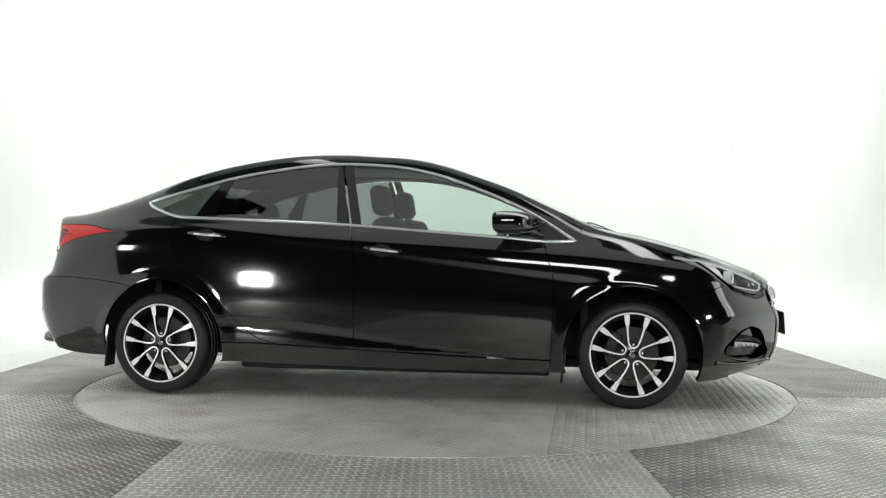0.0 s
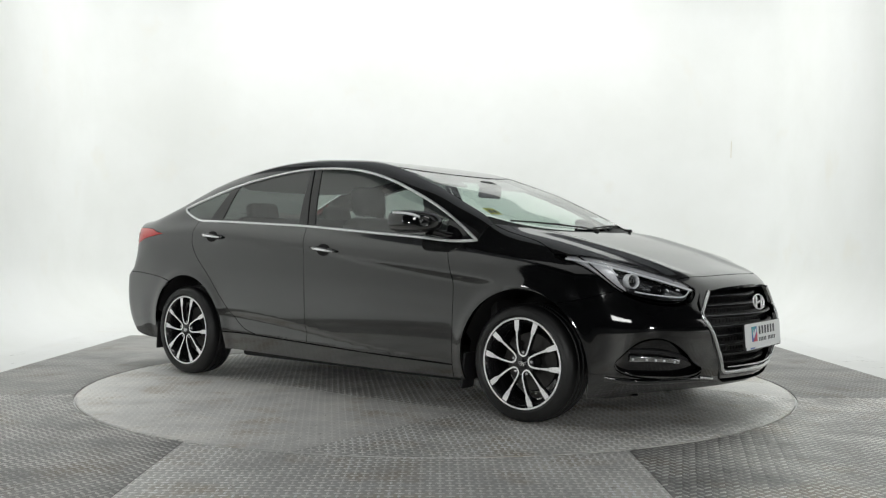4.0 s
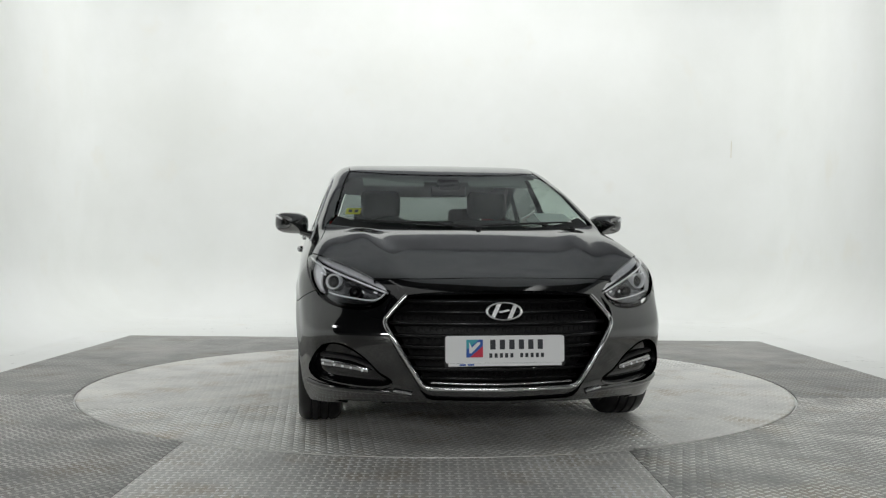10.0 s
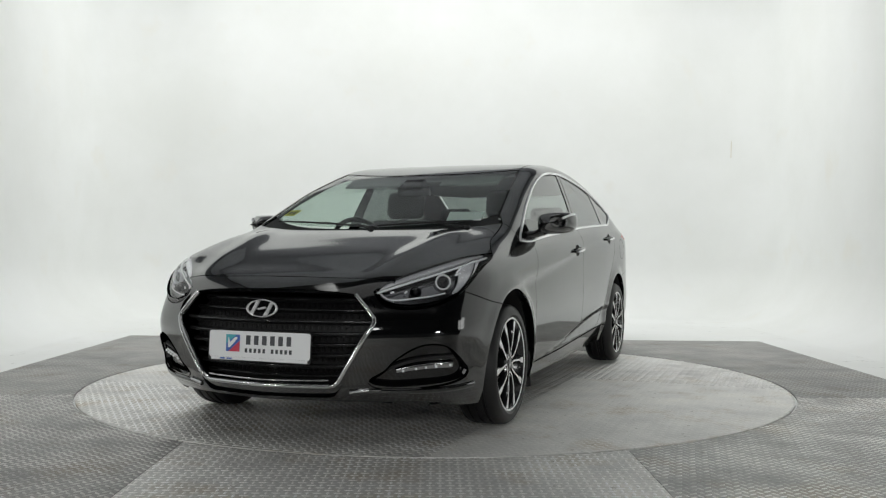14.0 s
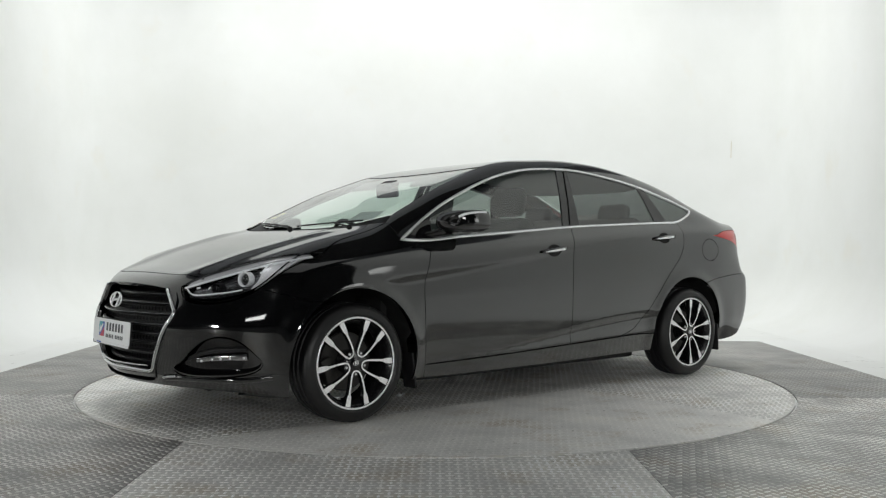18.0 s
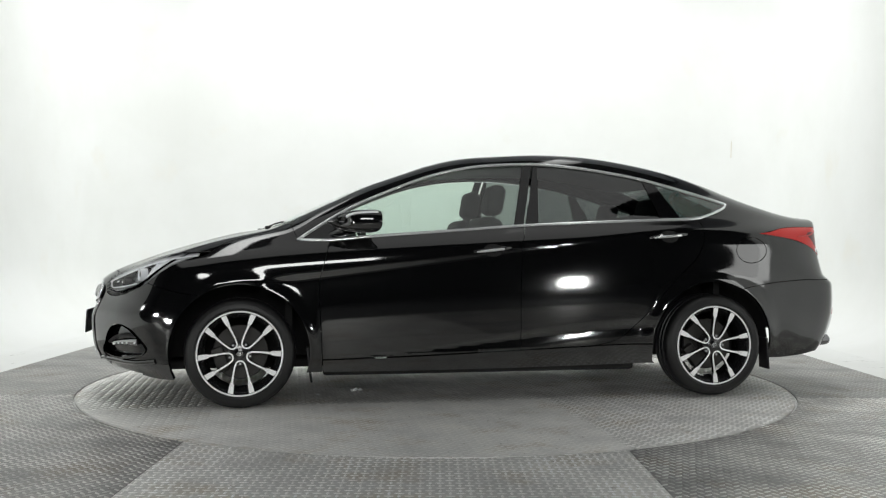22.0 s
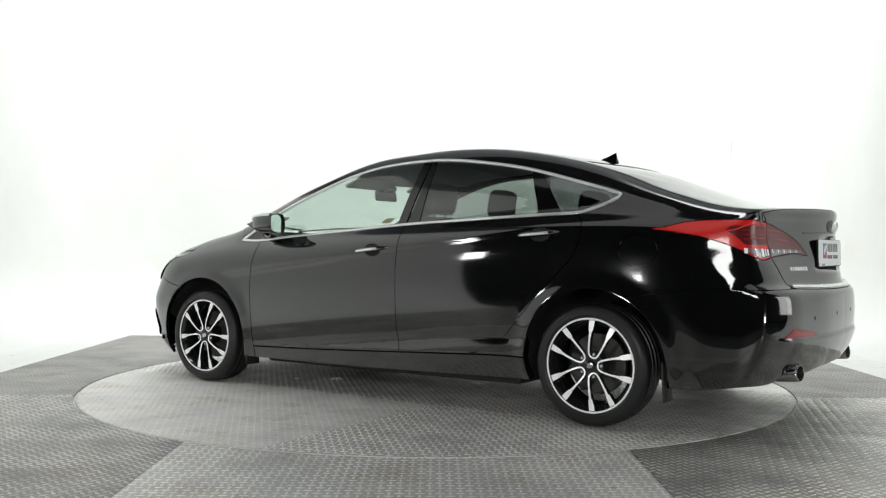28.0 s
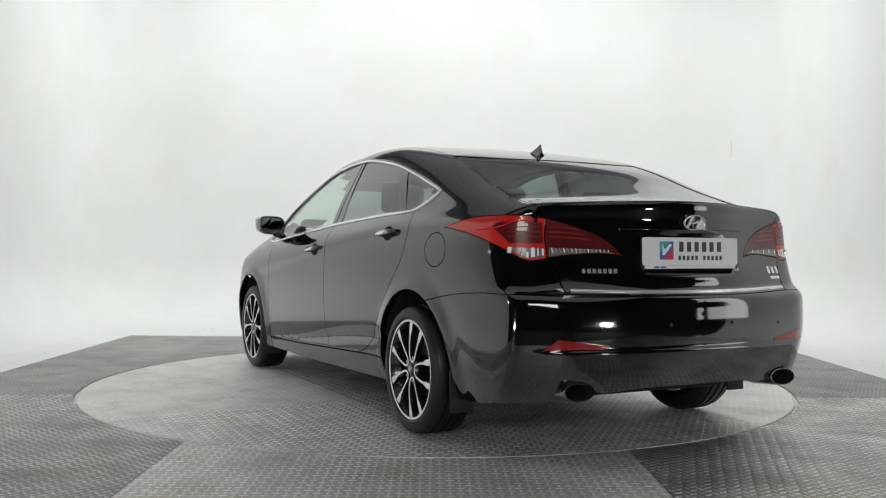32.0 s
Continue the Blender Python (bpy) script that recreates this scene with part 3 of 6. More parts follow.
def rect(x0, x1, y0, y1, gap=0.0012):
    return [(x0 + gap, y0 + gap), (x1 - gap, y0 + gap), (x1 - gap, y1 - gap), (x0 + gap, y1 - gap)]


PITCH = 0.037


def tread_mesh(name, ins, outs, z, turn, tall):
    """The raised bars of a tread plate: short lens-shaped ridges that lie crosswise in alternate squares."""
    ins, outs = [np.array(r, float) for r in ins], [np.array(r, float) for r in outs]
    lo, hi = np.max([r.min(0) for r in ins], 0), np.min([r.max(0) for r in ins], 0)
    reach_out = np.linalg.norm(hi - lo) / 2 + PITCH
    k = int(reach_out / PITCH) + 1
    i, j = (q.ravel() for q in np.meshgrid(np.arange(-k, k), np.arange(-k, k)))
    c, sn = math.cos(radians(turn)), math.sin(radians(turn))
    u, v = (i + 0.5) * PITCH, (j + 0.5) * PITCH
    at = np.stack([u * c - v * sn, u * sn + v * c], 1) + (lo + hi) / 2
    ok = np.all([inside_ring(r, at) for r in ins], 0)
    for r in outs:
        ok &= ~inside_ring(r, at)
    at, across = at[ok], ((i + j) % 2 == 0)[ok]
    foot = np.array([(-0.5, 0), (-0.24, -0.5), (0.24, -0.5), (0.5, 0), (0.24, 0.5), (-0.24, 0.5)])
    crest = foot * (0.86, 0.5)
    shape = np.concatenate([np.c_[foot * (0.0385, 0.0125), np.zeros(6)], np.c_[crest * (0.0385, 0.0125), np.full(6, tall)]])
    a = np.radians(turn) + np.where(across, math.pi / 2, 0.0)
    ca, sa = np.cos(a)[:, None], np.sin(a)[:, None]
    n = len(at)
    pts = np.empty((n, 12, 3))
    pts[:, :, 0] = at[:, :1] + shape[None, :, 0] * ca - shape[None, :, 1] * sa
    pts[:, :, 1] = at[:, 1:] + shape[None, :, 0] * sa + shape[None, :, 1] * ca
    pts[:, :, 2] = z + shape[None, :, 2]
    one = [6, 7, 8, 9, 10, 11] + [w for q in range(6) for w in (q, (q + 1) % 6, 6 + (q + 1) % 6, 6 + q)]
    sizes = np.tile([6, 4, 4, 4, 4, 4, 4], n)
    me = bpy.data.meshes.new(name)
    me.vertices.add(12 * n)
    me.vertices.foreach_set("co", pts.ravel())
    me.loops.add(30 * n)
    me.loops.foreach_set("vertex_index", (np.array(one)[None] + 12 * np.arange(n)[:, None]).ravel())
    me.polygons.add(7 * n)
    me.polygons.foreach_set("loop_start", np.concatenate([[0], np.cumsum(sizes)[:-1]]))
    me.update(calc_edges=True)
    return me


def tread_plate(ins, outs, z0, look_of, parent):
    """One plate of the floor, with its bars."""
    sheet, bars, turn, tall = look_of
    plate = part("plate", cut_sheet("plate", ins, outs, z0, 0.0, sheet), sheet, parent)
    tagged(part("tread", tread_mesh("tread", ins, outs, -0.0002, turn, tall), bars, plate), kind="stuff")


wall = cove_wall()
part("paint_crack", box_bm(0.010, 0.004, 0.22, 0.001, pose(3.90, 6.105, 2.20, 0, 1.0, -35)), worn("crack_beige", (0.66, 0.63, 0.54), 0.8, 0.0, 60.0, 0.2), wall, "thin beige crack in the white paint")
ring = np.array([(math.cos(a), math.sin(a)) for a in np.linspace(0, 2 * math.pi, 241)[:-1]])
FRONT_Y = -3.9
edge = [(-3.06, FRONT_Y), (3.06, FRONT_Y), (3.09, FLOOR_FAR_R), (-3.04, FLOOR_FAR_L)]
DARK_HALL = worn("dark_hall_paint", (0.03, 0.03, 0.032), 0.85, 0.0, 2.0, 0.2)
floor = tagged(new("floor", cut_sheet("floor", [edge], [], -0.1, -0.03, DARK_HALL)), "grey steel tread-plate studio floor, scuffed and dusty", "floor", kind="structure")
hole = ring * (DISC_R + 0.013)
for x0, x1, y0, y1, mat in ((-3.2, -1.15, FRONT_Y - 0.1, -0.64, PLATE_A), (-1.15, 0.85, FRONT_Y - 0.1, -0.64, PLATE_B), (0.85, 3.2, FRONT_Y - 0.1, -0.64, PLATE_C),
                            (-3.2, 0.0, -0.64, 3.3, PLATE_FAR), (0.0, 3.2, -0.64, 3.3, PLATE_FAR)):
    tread_plate([edge, rect(x0, x1, y0, y1)], [hole], -0.029, mat, floor)
slab("floor_white", [(-HALF_W, OPEN_Y), (HALF_W, OPEN_Y), (HALF_W, BACK_Y - 0.5), (-HALF_W, BACK_Y - 0.5)], -0.16, -0.012, FLOOR_WHITE,
     "white painted studio floor round the tread plate", "floor")

# the dark hall round the open side, and the roof


def hall_panel(name, centre, size, label, mat=None):
    me = mesh_from(name, *[(lambda b: ([v.co for v in b.verts], [[v.index for v in f.verts] for f in b.faces]))(box_bm(*size, 0.0, pose(*centre)))][0], smooth=False)
    me.materials.append(mat or DARK_HALL)
    return tagged(new(name, me), label, "wall" if "wall" in name else "ceiling" if "ceiling" in name else "floor", kind="structure")


hall_panel("ceiling", (0, -1.0, 6.0), (14.2, 16.0, 0.2), "dark unlit hall ceiling")
hall_panel("ceiling_booth", (0, 3.3, 5.86), (8.5, 6.6, 0.06), "grey ceiling over the booth", worn("grey_ceiling_paint", (0.40, 0.41, 0.44), 0.8, 0.0, 3.0, 0.2))
UPPER_GREY = worn("grey_upper_wall", (0.22, 0.225, 0.24), 0.8, 0.0, 2.0, 0.2)
hall_panel("wall_upper_back", (0, BACK_Y + 0.12, 5.28), (8.9, 0.12, 1.24), "dark grey upper wall above the white booth", UPPER_GREY)
for x in (-1, 1):
    hall_panel("wall_upper_side", (x * (HALF_W + 0.12), 1.68, 5.28), (0.12, 9.2, 1.24), "dark grey upper wall above the white booth", UPPER_GREY)
hall_panel("wall_front", (0, -9.0, 2.9), (14.2, 0.2, 6.2), "dark hall wall behind the camera")
hall_panel("wall_left", (-7.0, -5.8, 2.9), (0.2, 6.2, 6.2), "dark hall wall")
hall_panel("wall_right", (7.0, -5.8, 2.9), (0.2, 6.2, 6.2), "dark hall wall")
hall_panel("floor_hall", (0, -5.8, -0.2), (14.2, 6.4, 0.2), "dark hall floor")


def turntable():
    """A rim and frame with tread plates laid in it."""
    bm = lathe([(0.0, -0.006), (DISC_R - 0.010, -0.006), (DISC_R - 0.010, 0.0), (DISC_R - 0.001, 0.0), (DISC_R, -0.002), (DISC_R, -0.028), (0.0, -0.028)], 240, axis="z")
    me = bpy.data.meshes.new("turntable")
    bm.to_mesh(me)
    bm.free()
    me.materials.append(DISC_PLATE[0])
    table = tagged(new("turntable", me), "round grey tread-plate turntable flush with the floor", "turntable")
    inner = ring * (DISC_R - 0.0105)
    # the two paler plates hold the bright floor beside the car in their colour
    for x0, x1, y0, y1, mat in ((-2.4, 2.4, -0.80, 0.80, DISC_PLATE), (-2.4, 0.83, -2.4, -0.80, DISC_PALE), (0.83, 2.4, -2.4, -0.80, DISC_PLATE),
                                (-0.52, 2.4, 0.80, 2.4, DISC_PALE), (-2.4, -0.52, 0.80, 2.4, DISC_PLATE)):
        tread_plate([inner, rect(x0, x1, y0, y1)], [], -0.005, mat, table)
    return table


disc = turntable()


# ---- the car ----
car = thing("saloon_car", Matrix(), "glossy black four-door saloon car with chrome window surrounds, on the turntable", "car")


def ring_arc(wx, a0, a1, r=ARCH_R, n=40):
    a = np.radians(np.linspace(a0, a1, n))
    return on_side(wx + r * np.cos(a), WHEEL_R + r * np.sin(a))


# main lines of the left side, drawn in side view (x, z)
BELT_LINE = [(1.071, 0.930), (0.908, 0.927), (0.715, 0.944), (0.394, 0.968), (0.071, 0.992), (-0.230, 1.014), (-0.577, 1.031), (-0.902, 1.045), (-1.229, 1.057)]
HOOP_LINE = [(1.071, 0.930), (0.884, 1.050), (0.725, 1.136), (0.562, 1.207), (0.399, 1.271), (0.233, 1.323), (0.065, 1.358), (-0.104, 1.376), (-0.308, 1.383),
             (-0.435, 1.379), (-0.602, 1.362), (-0.767, 1.338), (-0.930, 1.309), (-1.092, 1.270), (-1.252, 1.226), (-1.413, 1.179), (-1.505, 1.149)]
TAIL_TURN = [(-1.229, 1.057), (-1.296, 1.061), (-1.383, 1.084), (-1.453, 1.111), (-1.494, 1.132), (-1.505, 1.149)]
DOOR_FRONT = [(0.893, 0.927), (0.933, 0.78), (0.953, 0.69), (0.949, 0.5), (0.941, 0.33), (0.936, 0.262)]
DOOR_MID = [(-0.230, 1.014), (-0.205, 0.88), (-0.195, 0.69), (-0.197, 0.45), (-0.202, 0.296)]
DOOR_REAR = [(-1.300, 1.064), (-1.328, 0.99), (-1.292, 0.85), (-1.16, 0.712), (-1.01, 0.55), (-0.86, 0.395), (-0.76, 0.338), (-0.65, 0.313)]
DOOR_FOOT = [(0.936, 0.262), (0.384, 0.275), (-0.202, 0.296), (-0.65, 0.313)]


def part_of(line, x0, x1):
    """The stretch of a drawn line between two x."""
    c = curve(line, 0.005)
    lo, hi = min(x0, x1), max(x0, x1)
    c = c[(c[:, 0] > lo + 0.004) & (c[:, 0] < hi - 0.004)]
    s = spline(*[(a, b) for a, b in line])
    ends = np.array([[x0, s(x0)], [x1, s(x1)]])
    if len(c) and abs(c[0, 0] - x0) > abs(c[-1, 0] - x0):
        c = c[::-1]
    return np.concatenate([ends[:1], c[::4], ends[1:]])


def side(points, step=0.02):
    return drawn(on_side, points, step)


def flat_side(c):
    return on_side(c[:, 0], c[:, 1])


belt, hoop, tail_turn = side(BELT_LINE), side(HOOP_LINE), side(TAIL_TURN)
# headlamp (y, z seen from the front, on the skin) and tail lamp outlines
HEAD_TOP = [(0.486, 0.696), (0.552, 0.746), (0.652, 0.799), (0.748, 0.838), (0.805, 0.857), (0.84, 0.862)]
HEAD_LOW = [(0.84, 0.862), (0.853, 0.84), (0.854, 0.79), (0.826, 0.71), (0.782, 0.655), (0.70, 0.622), (0.60, 0.617), (0.525, 0.643), (0.486, 0.696)]
head_top, head_low = drawn(on_nose, HEAD_TOP, 0.012), drawn(on_nose, HEAD_LOW, 0.012)
TAIL_TOP = [(0.862, 0.973), (0.832, 1.005), (0.78, 1.015), (0.672, 1.006), (0.56, 0.982), (0.47, 0.952), (0.39, 0.91), (0.332, 0.845)]
TAIL_LOW = [(0.332, 0.845), (0.43, 0.856), (0.55, 0.849), (0.64, 0.838), (0.71, 0.827), (0.76, 0.848), (0.815, 0.895), (0.850, 0.936), (0.862, 0.973)]
tail_top, tail_low = drawn(on_tail, TAIL_TOP, 0.012), drawn(on_tail, TAIL_LOW, 0.012)


def cut(line, test):
    return line[np.array([bool(test(p)) for p in line])]


# shut lines
bonnet_rear = drawn(on_top, [(1.335, 0.0), (1.325, 0.25), (1.28, 0.48), (1.2, 0.66), (1.115, 0.755)])
lamp_back = head_top[-1]
bonnet_side = drawn(on_top, [(1.115, 0.755), (1.3, 0.775), (1.45, 0.80), (lamp_back[0], lamp_back[1] - 0.002)])
bonnet_nose = drawn(on_top, [(2.135, 0.0), (2.13, 0.2), (2.115, 0.36), (2.09, 0.48), (2.062, 0.556)])
nose_split = head_top[np.abs(head_top[:, 1] - 0.556).argmin()]
bonnet_lamp = cut(head_top, lambda p: p[1] >= nose_split[1])
inner_lamp = cut(head_top, lambda p: p[1] <= nose_split[1])
# bumper joint: from the lamp's outer foot to the wheel arch
lamp_foot_i = int(np.argmin(np.abs(head_low[:, 1] - 0.806) + np.abs(head_low[:, 2] - 0.70)))
lamp_foot = head_low[lamp_foot_i]
head_outer, head_under = head_low[:lamp_foot_i + 1], head_low[lamp_foot_i:]
ARCH_TOP_A = 57.0
arch_joint = ring_arc(WHEEL_X, ARCH_TOP_A, ARCH_TOP_A, n=1)[0]
bumper_joint = side([(lamp_foot[0], lamp_foot[2]), (1.77, 0.655), (1.68, 0.634), (arch_joint[0], arch_joint[2])], 0.015)
# roof and screens, drawn from above (x, y)
SCREEN_FOOT = [(1.265, 0.0), (1.25, 0.25), (1.19, 0.48), (1.10, 0.64), (1.03, 0.712)]
SCREEN_SIDE = [(1.03, 0.712), (0.8, 0.68), (0.55, 0.642), (0.30, 0.600)]
SCREEN_HEAD = [(0.30, 0.600), (0.37, 0.4), (0.41, 0.2), (0.42, 0.0)]
ROOF_SIDE = [(0.30, 0.600), (0.0, 0.595), (-0.4, 0.592), (-0.8, 0.585), (-1.2, 0.568)]
ROOF_TAIL = [(-1.2, 0.568), (-1.275, 0.4), (-1.31, 0.2), (-1.32, 0.0)]
REAR_SIDE = [(-1.2, 0.568), (-1.5, 0.60), (-1.75, 0.625), (-1.93, 0.645)]
REAR_FOOT = [(-1.93, 0.645), (-2.0, 0.48), (-2.04, 0.25), (-2.05, 0.0)]
screen_foot, screen_side, screen_head = (drawn(on_top, q) for q in (SCREEN_FOOT, SCREEN_SIDE, SCREEN_HEAD))
roof_side, roof_tail, rear_side, rear_foot = (drawn(on_top, q) for q in (ROOF_SIDE, ROOF_TAIL, REAR_SIDE, REAR_FOOT))
# boot lid
lip = drawn(on_tail, [(0.0, 1.078), (0.25, 1.076), (0.45, 1.070), (0.60, 1.058), (0.672, 1.045)], 0.02)
deck_side = drawn(on_top, [(-1.93, 0.645), (-2.02, 0.66), (-2.10, 0.672), (lip[-1][0], lip[-1][1])], 0.015)
LAMP_SPLIT_Y = 0.64
top_split = tail_top[np.abs(tail_top[:, 1] - LAMP_SPLIT_Y).argmin()]
low_split = tail_low[np.abs(tail_low[:, 1] - LAMP_SPLIT_Y).argmin()]
boot_side_up = drawn(on_tail, [(lip[-1][1], lip[-1][2]), (0.66, 1.03), (top_split[1], top_split[2])], 0.01)
boot_side_low = drawn(on_tail, [(low_split[1], low_split[2]), (0.622, 0.80), (0.612, 0.745), (0.602, 0.694)], 0.012)
boot_foot = drawn(on_tail, [(0.0, 0.684), (0.3, 0.686), (0.602, 0.694)])
tail_in_top, tail_out_top = cut(tail_top, lambda p: p[1] <= top_split[1]), cut(tail_top, lambda p: p[1] >= top_split[1])
tail_in_low, tail_out_low = cut(tail_low, lambda p: p[1] <= low_split[1]), cut(tail_low, lambda p: p[1] >= low_split[1])
rear_arch_joint = ring_arc(-WHEEL_X, 118, 118, n=1)[0]
rear_joint = np.concatenate([side([(rear_arch_joint[0], rear_arch_joint[2]), (-1.70, 0.664), (-1.88, 0.684), (-2.02, 0.692)], 0.015),
                             drawn(on_tail, [(0.815, 0.690), (0.70, 0.692), (0.602, 0.694)], 0.015)[0:]])


def mirrored_ring(half):
    """A ring across the car from its left half, which runs from centre line to centre line."""
    other = half[::-1] * np.array([1, -1, 1])
    return loop_of(half, other)


def both_sides(name, chart, rings, mat, parent=None, label="", **more):
    return [part(name, skin_mesh(name, chart, rings, mirror=m, **more), mat, parent or car, label) for m in (False, True)]


def chained(*lines):
    """Lines end to end, open."""
    out = [lines[0]]
    d = lambda a, b: np.linalg.norm(a - b)
    if len(lines) > 1 and min(d(out[0][0], lines[1][0]), d(out[0][0], lines[1][-1])) < min(d(out[0][-1], lines[1][0]), d(out[0][-1], lines[1][-1])):
        out[0] = out[0][::-1]
    for l in lines[1:]:
        e = out[-1][-1]
        out.append(l if d(e, l[0]) <= d(e, l[-1]) else l[::-1])
    return np.concatenate(out)


# outer panels
wing_ring = loop_of(side(DOOR_FRONT), side([(0.936, 0.262), (0.938, 0.19)]), side([(0.938, 0.19), (1.02, 0.19)]), ring_arc(WHEEL_X, 197.5, ARCH_TOP_A), bumper_joint[::-1],
                    head_outer[::-1], bonnet_side[::-1], drawn(on_top, [(1.115, 0.755), (1.10, 0.80)], 0.01), flat_side(np.array([(1.09, 0.925), (1.071, 0.930)])), flat_side(part_of(BELT_LINE, 1.06, 0.895)))
wings = both_sides("front_wing", SECTION, [wing_ring], PAINT, step=0.018)
front_door_ring = loop_of(side(DOOR_FRONT), side(part_of(DOOR_FOOT, 0.936, -0.202)), side(DOOR_MID)[::-1], flat_side(part_of(BELT_LINE, -0.23, 0.893)))
front_doors = both_sides("front_door", SECTION, [front_door_ring], PAINT, step=0.013)
rear_door_ring = loop_of(side(DOOR_MID), side(part_of(DOOR_FOOT, -0.202, -0.65)), side(DOOR_REAR)[::-1], flat_side(part_of([*BELT_LINE, (-1.30, 1.064)], -1.29, -0.23)))
rear_doors = both_sides("rear_door", SECTION, [rear_door_ring], PAINT, step=0.013)
flap_a = np.linspace(0, 2 * math.pi, 49)[:-1]
flap_ring = on_side(-1.629 + 0.098 * np.cos(flap_a), 0.871 + 0.077 * np.sin(flap_a))
quarter_edge = loop_of(side(DOOR_REAR), side([(-0.65, 0.313), (-0.80, 0.318), (-1.0, 0.318)]), ring_arc(-WHEEL_X, 2.5, 118), rear_joint,
                       boot_side_low[::-1], tail_out_low, tail_out_top, boot_side_up[::-1], deck_side[::-1], rear_side[::-1], roof_side[::-1], screen_side[::-1],
                       drawn(on_top, [(1.03, 0.712), (1.115, 0.755)], 0.02), drawn(on_top, [(1.115, 0.755), (1.10, 0.80)], 0.01), flat_side(np.array([(1.09, 0.928), (1.074, 0.932)])),
                       hoop[1:], tail_turn[::-1][1:], flat_side(np.array([(-1.26, 1.060)])))
body_sides = [part("body_side", skin_mesh("body_side", SECTION, [quarter_edge, flap_ring] if not m else [quarter_edge], mirror=m, step=0.018), PAINT, car) for m in (False, True)]
part("fuel_flap", skin_mesh("fuel_flap", SECTION, [flap_ring], step=0.02), PAINT, car)
sill_ring = loop_of(side([(0.936, 0.258), (0.384, 0.271), (-0.202, 0.292), (-0.65, 0.309), (-0.80, 0.314), (-1.0, 0.314)]), ring_arc(-WHEEL_X, 1.5, -16, n=12), side([(-1.03, 0.198), (0.0, 0.185), (0.936, 0.188)]))
both_sides("sill", SECTION, [sill_ring], PAINT, step=0.03, flange=0.05)
bonnet = part("bonnet", skin_mesh("bonnet", SECTION, [mirrored_ring(chained(bonnet_rear, bonnet_side, bonnet_lamp[::-1], bonnet_nose[::-1]))], step=0.025), PAINT, car)
roof = part("roof", skin_mesh("roof", SECTION, [mirrored_ring(chained(screen_head[::-1], roof_side, roof_tail))], step=0.03), PAINT, car)
windscreen = part("windscreen", skin_mesh("windscreen", SECTION, [mirrored_ring(chained(screen_foot, screen_side, screen_head))], step=0.03, gap=0.004, depth=0.003, flange=0.0), SCREEN, car, "clear windscreen with a green tint")
rear_screen = part("rear_window", skin_mesh("rear_window", SECTION, [mirrored_ring(chained(roof_tail[::-1], rear_side, rear_foot))], step=0.03, gap=0.004, depth=0.003, flange=0.0), REAR_GLASS, car, "dark-tinted rear window")


def plate_well(p):
    """The flat well for the plate in the boot lid."""
    y, z = np.abs(p[:, 1]), p[:, 2]
    w = fade(0.335 - 0.30 * (0.95 - z) - y, -0.02, 0.02) * fade(z, 0.758, 0.79) * (1 - fade(z, 0.935, 0.958))
    q = p.copy()
    q[:, 0] += np.maximum(-2.306 - p[:, 0], 0) * w
    return q


deck_mesh = skin_mesh("boot_deck", SECTION, [mirrored_ring(chained(rear_foot[::-1], deck_side, lip[::-1]))], step=0.018)
boot_ring = mirrored_ring(chained(lip, boot_side_up, tail_in_top[::-1], tail_in_low, boot_side_low, boot_foot[::-1]))
boot_lid = part("boot_lid", skin_mesh("boot_lid", TAIL, [boot_ring], step=0.011, extra=plate_well), PAINT, car)
part("boot_deck", deck_mesh, PAINT, boot_lid)

# bumpers
GRILLE = [[(0.0, 0.704), (0.2, 0.70), (0.36, 0.69), (0.419, 0.682)], [(0.419, 0.682), (0.47, 0.628), (0.510, 0.582)], [(0.510, 0.582), (0.514, 0.566), (0.508, 0.545)],
          [(0.508, 0.545), (0.43, 0.415), (0.358, 0.30)], [(0.358, 0.30), (0.34, 0.283), (0.31, 0.276)], [(0.31, 0.276), (0.15, 0.276), (0.0, 0.276)]]
grille_half = [drawn(on_nose, g, 0.02) for g in GRILLE]
grille_ring = mirrored_ring(chained(*grille_half))
FOG = [(0.834, 0.335), (0.824, 0.378), (0.795, 0.437), (0.76, 0.459), (0.712, 0.462), (0.66, 0.444), (0.613, 0.414), (0.57, 0.376), (0.533, 0.339), (0.478, 0.302), (0.50, 0.285), (0.564, 0.273), (0.65, 0.275), (0.737, 0.283), (0.81, 0.302)]
fog_ring = drawn(on_nose, FOG, 0.02, closed=True)
nose_foot = np.concatenate([drawn(on_nose, [(0.0, 0.20), (0.3, 0.20), (0.55, 0.192), (0.72, 0.18)], 0.02), side([(1.93, 0.172), (1.82, 0.16), (1.742, 0.158)], 0.02)])
bumper_half = chained(bonnet_nose, inner_lamp[::-1], head_under[::-1], bumper_joint, ring_arc(WHEEL_X, ARCH_TOP_A, -22), nose_foot[::-1])
flip_y = np.array([1, -1, 1])
front_bumper = part("front_bumper", skin_mesh("front_bumper", NOSE, [mirrored_ring(bumper_half), grille_ring, fog_ring, fog_ring * flip_y], step=0.018, flange=0.02), PAINT, car)
tail_foot = np.concatenate([side([(-1.752, 0.214), (-1.85, 0.214), (-2.0, 0.228)], 0.02), drawn(on_tail, [(0.72, 0.245), (0.655, 0.262), (0.625, 0.305), (0.555, 0.328), (0.49, 0.31), (0.455, 0.288), (0.3, 0.295), (0.0, 0.30)], 0.02)])
rear_bumper_half = chained(boot_foot, rear_joint[::-1], ring_arc(-WHEEL_X, 118, 193.8), tail_foot)
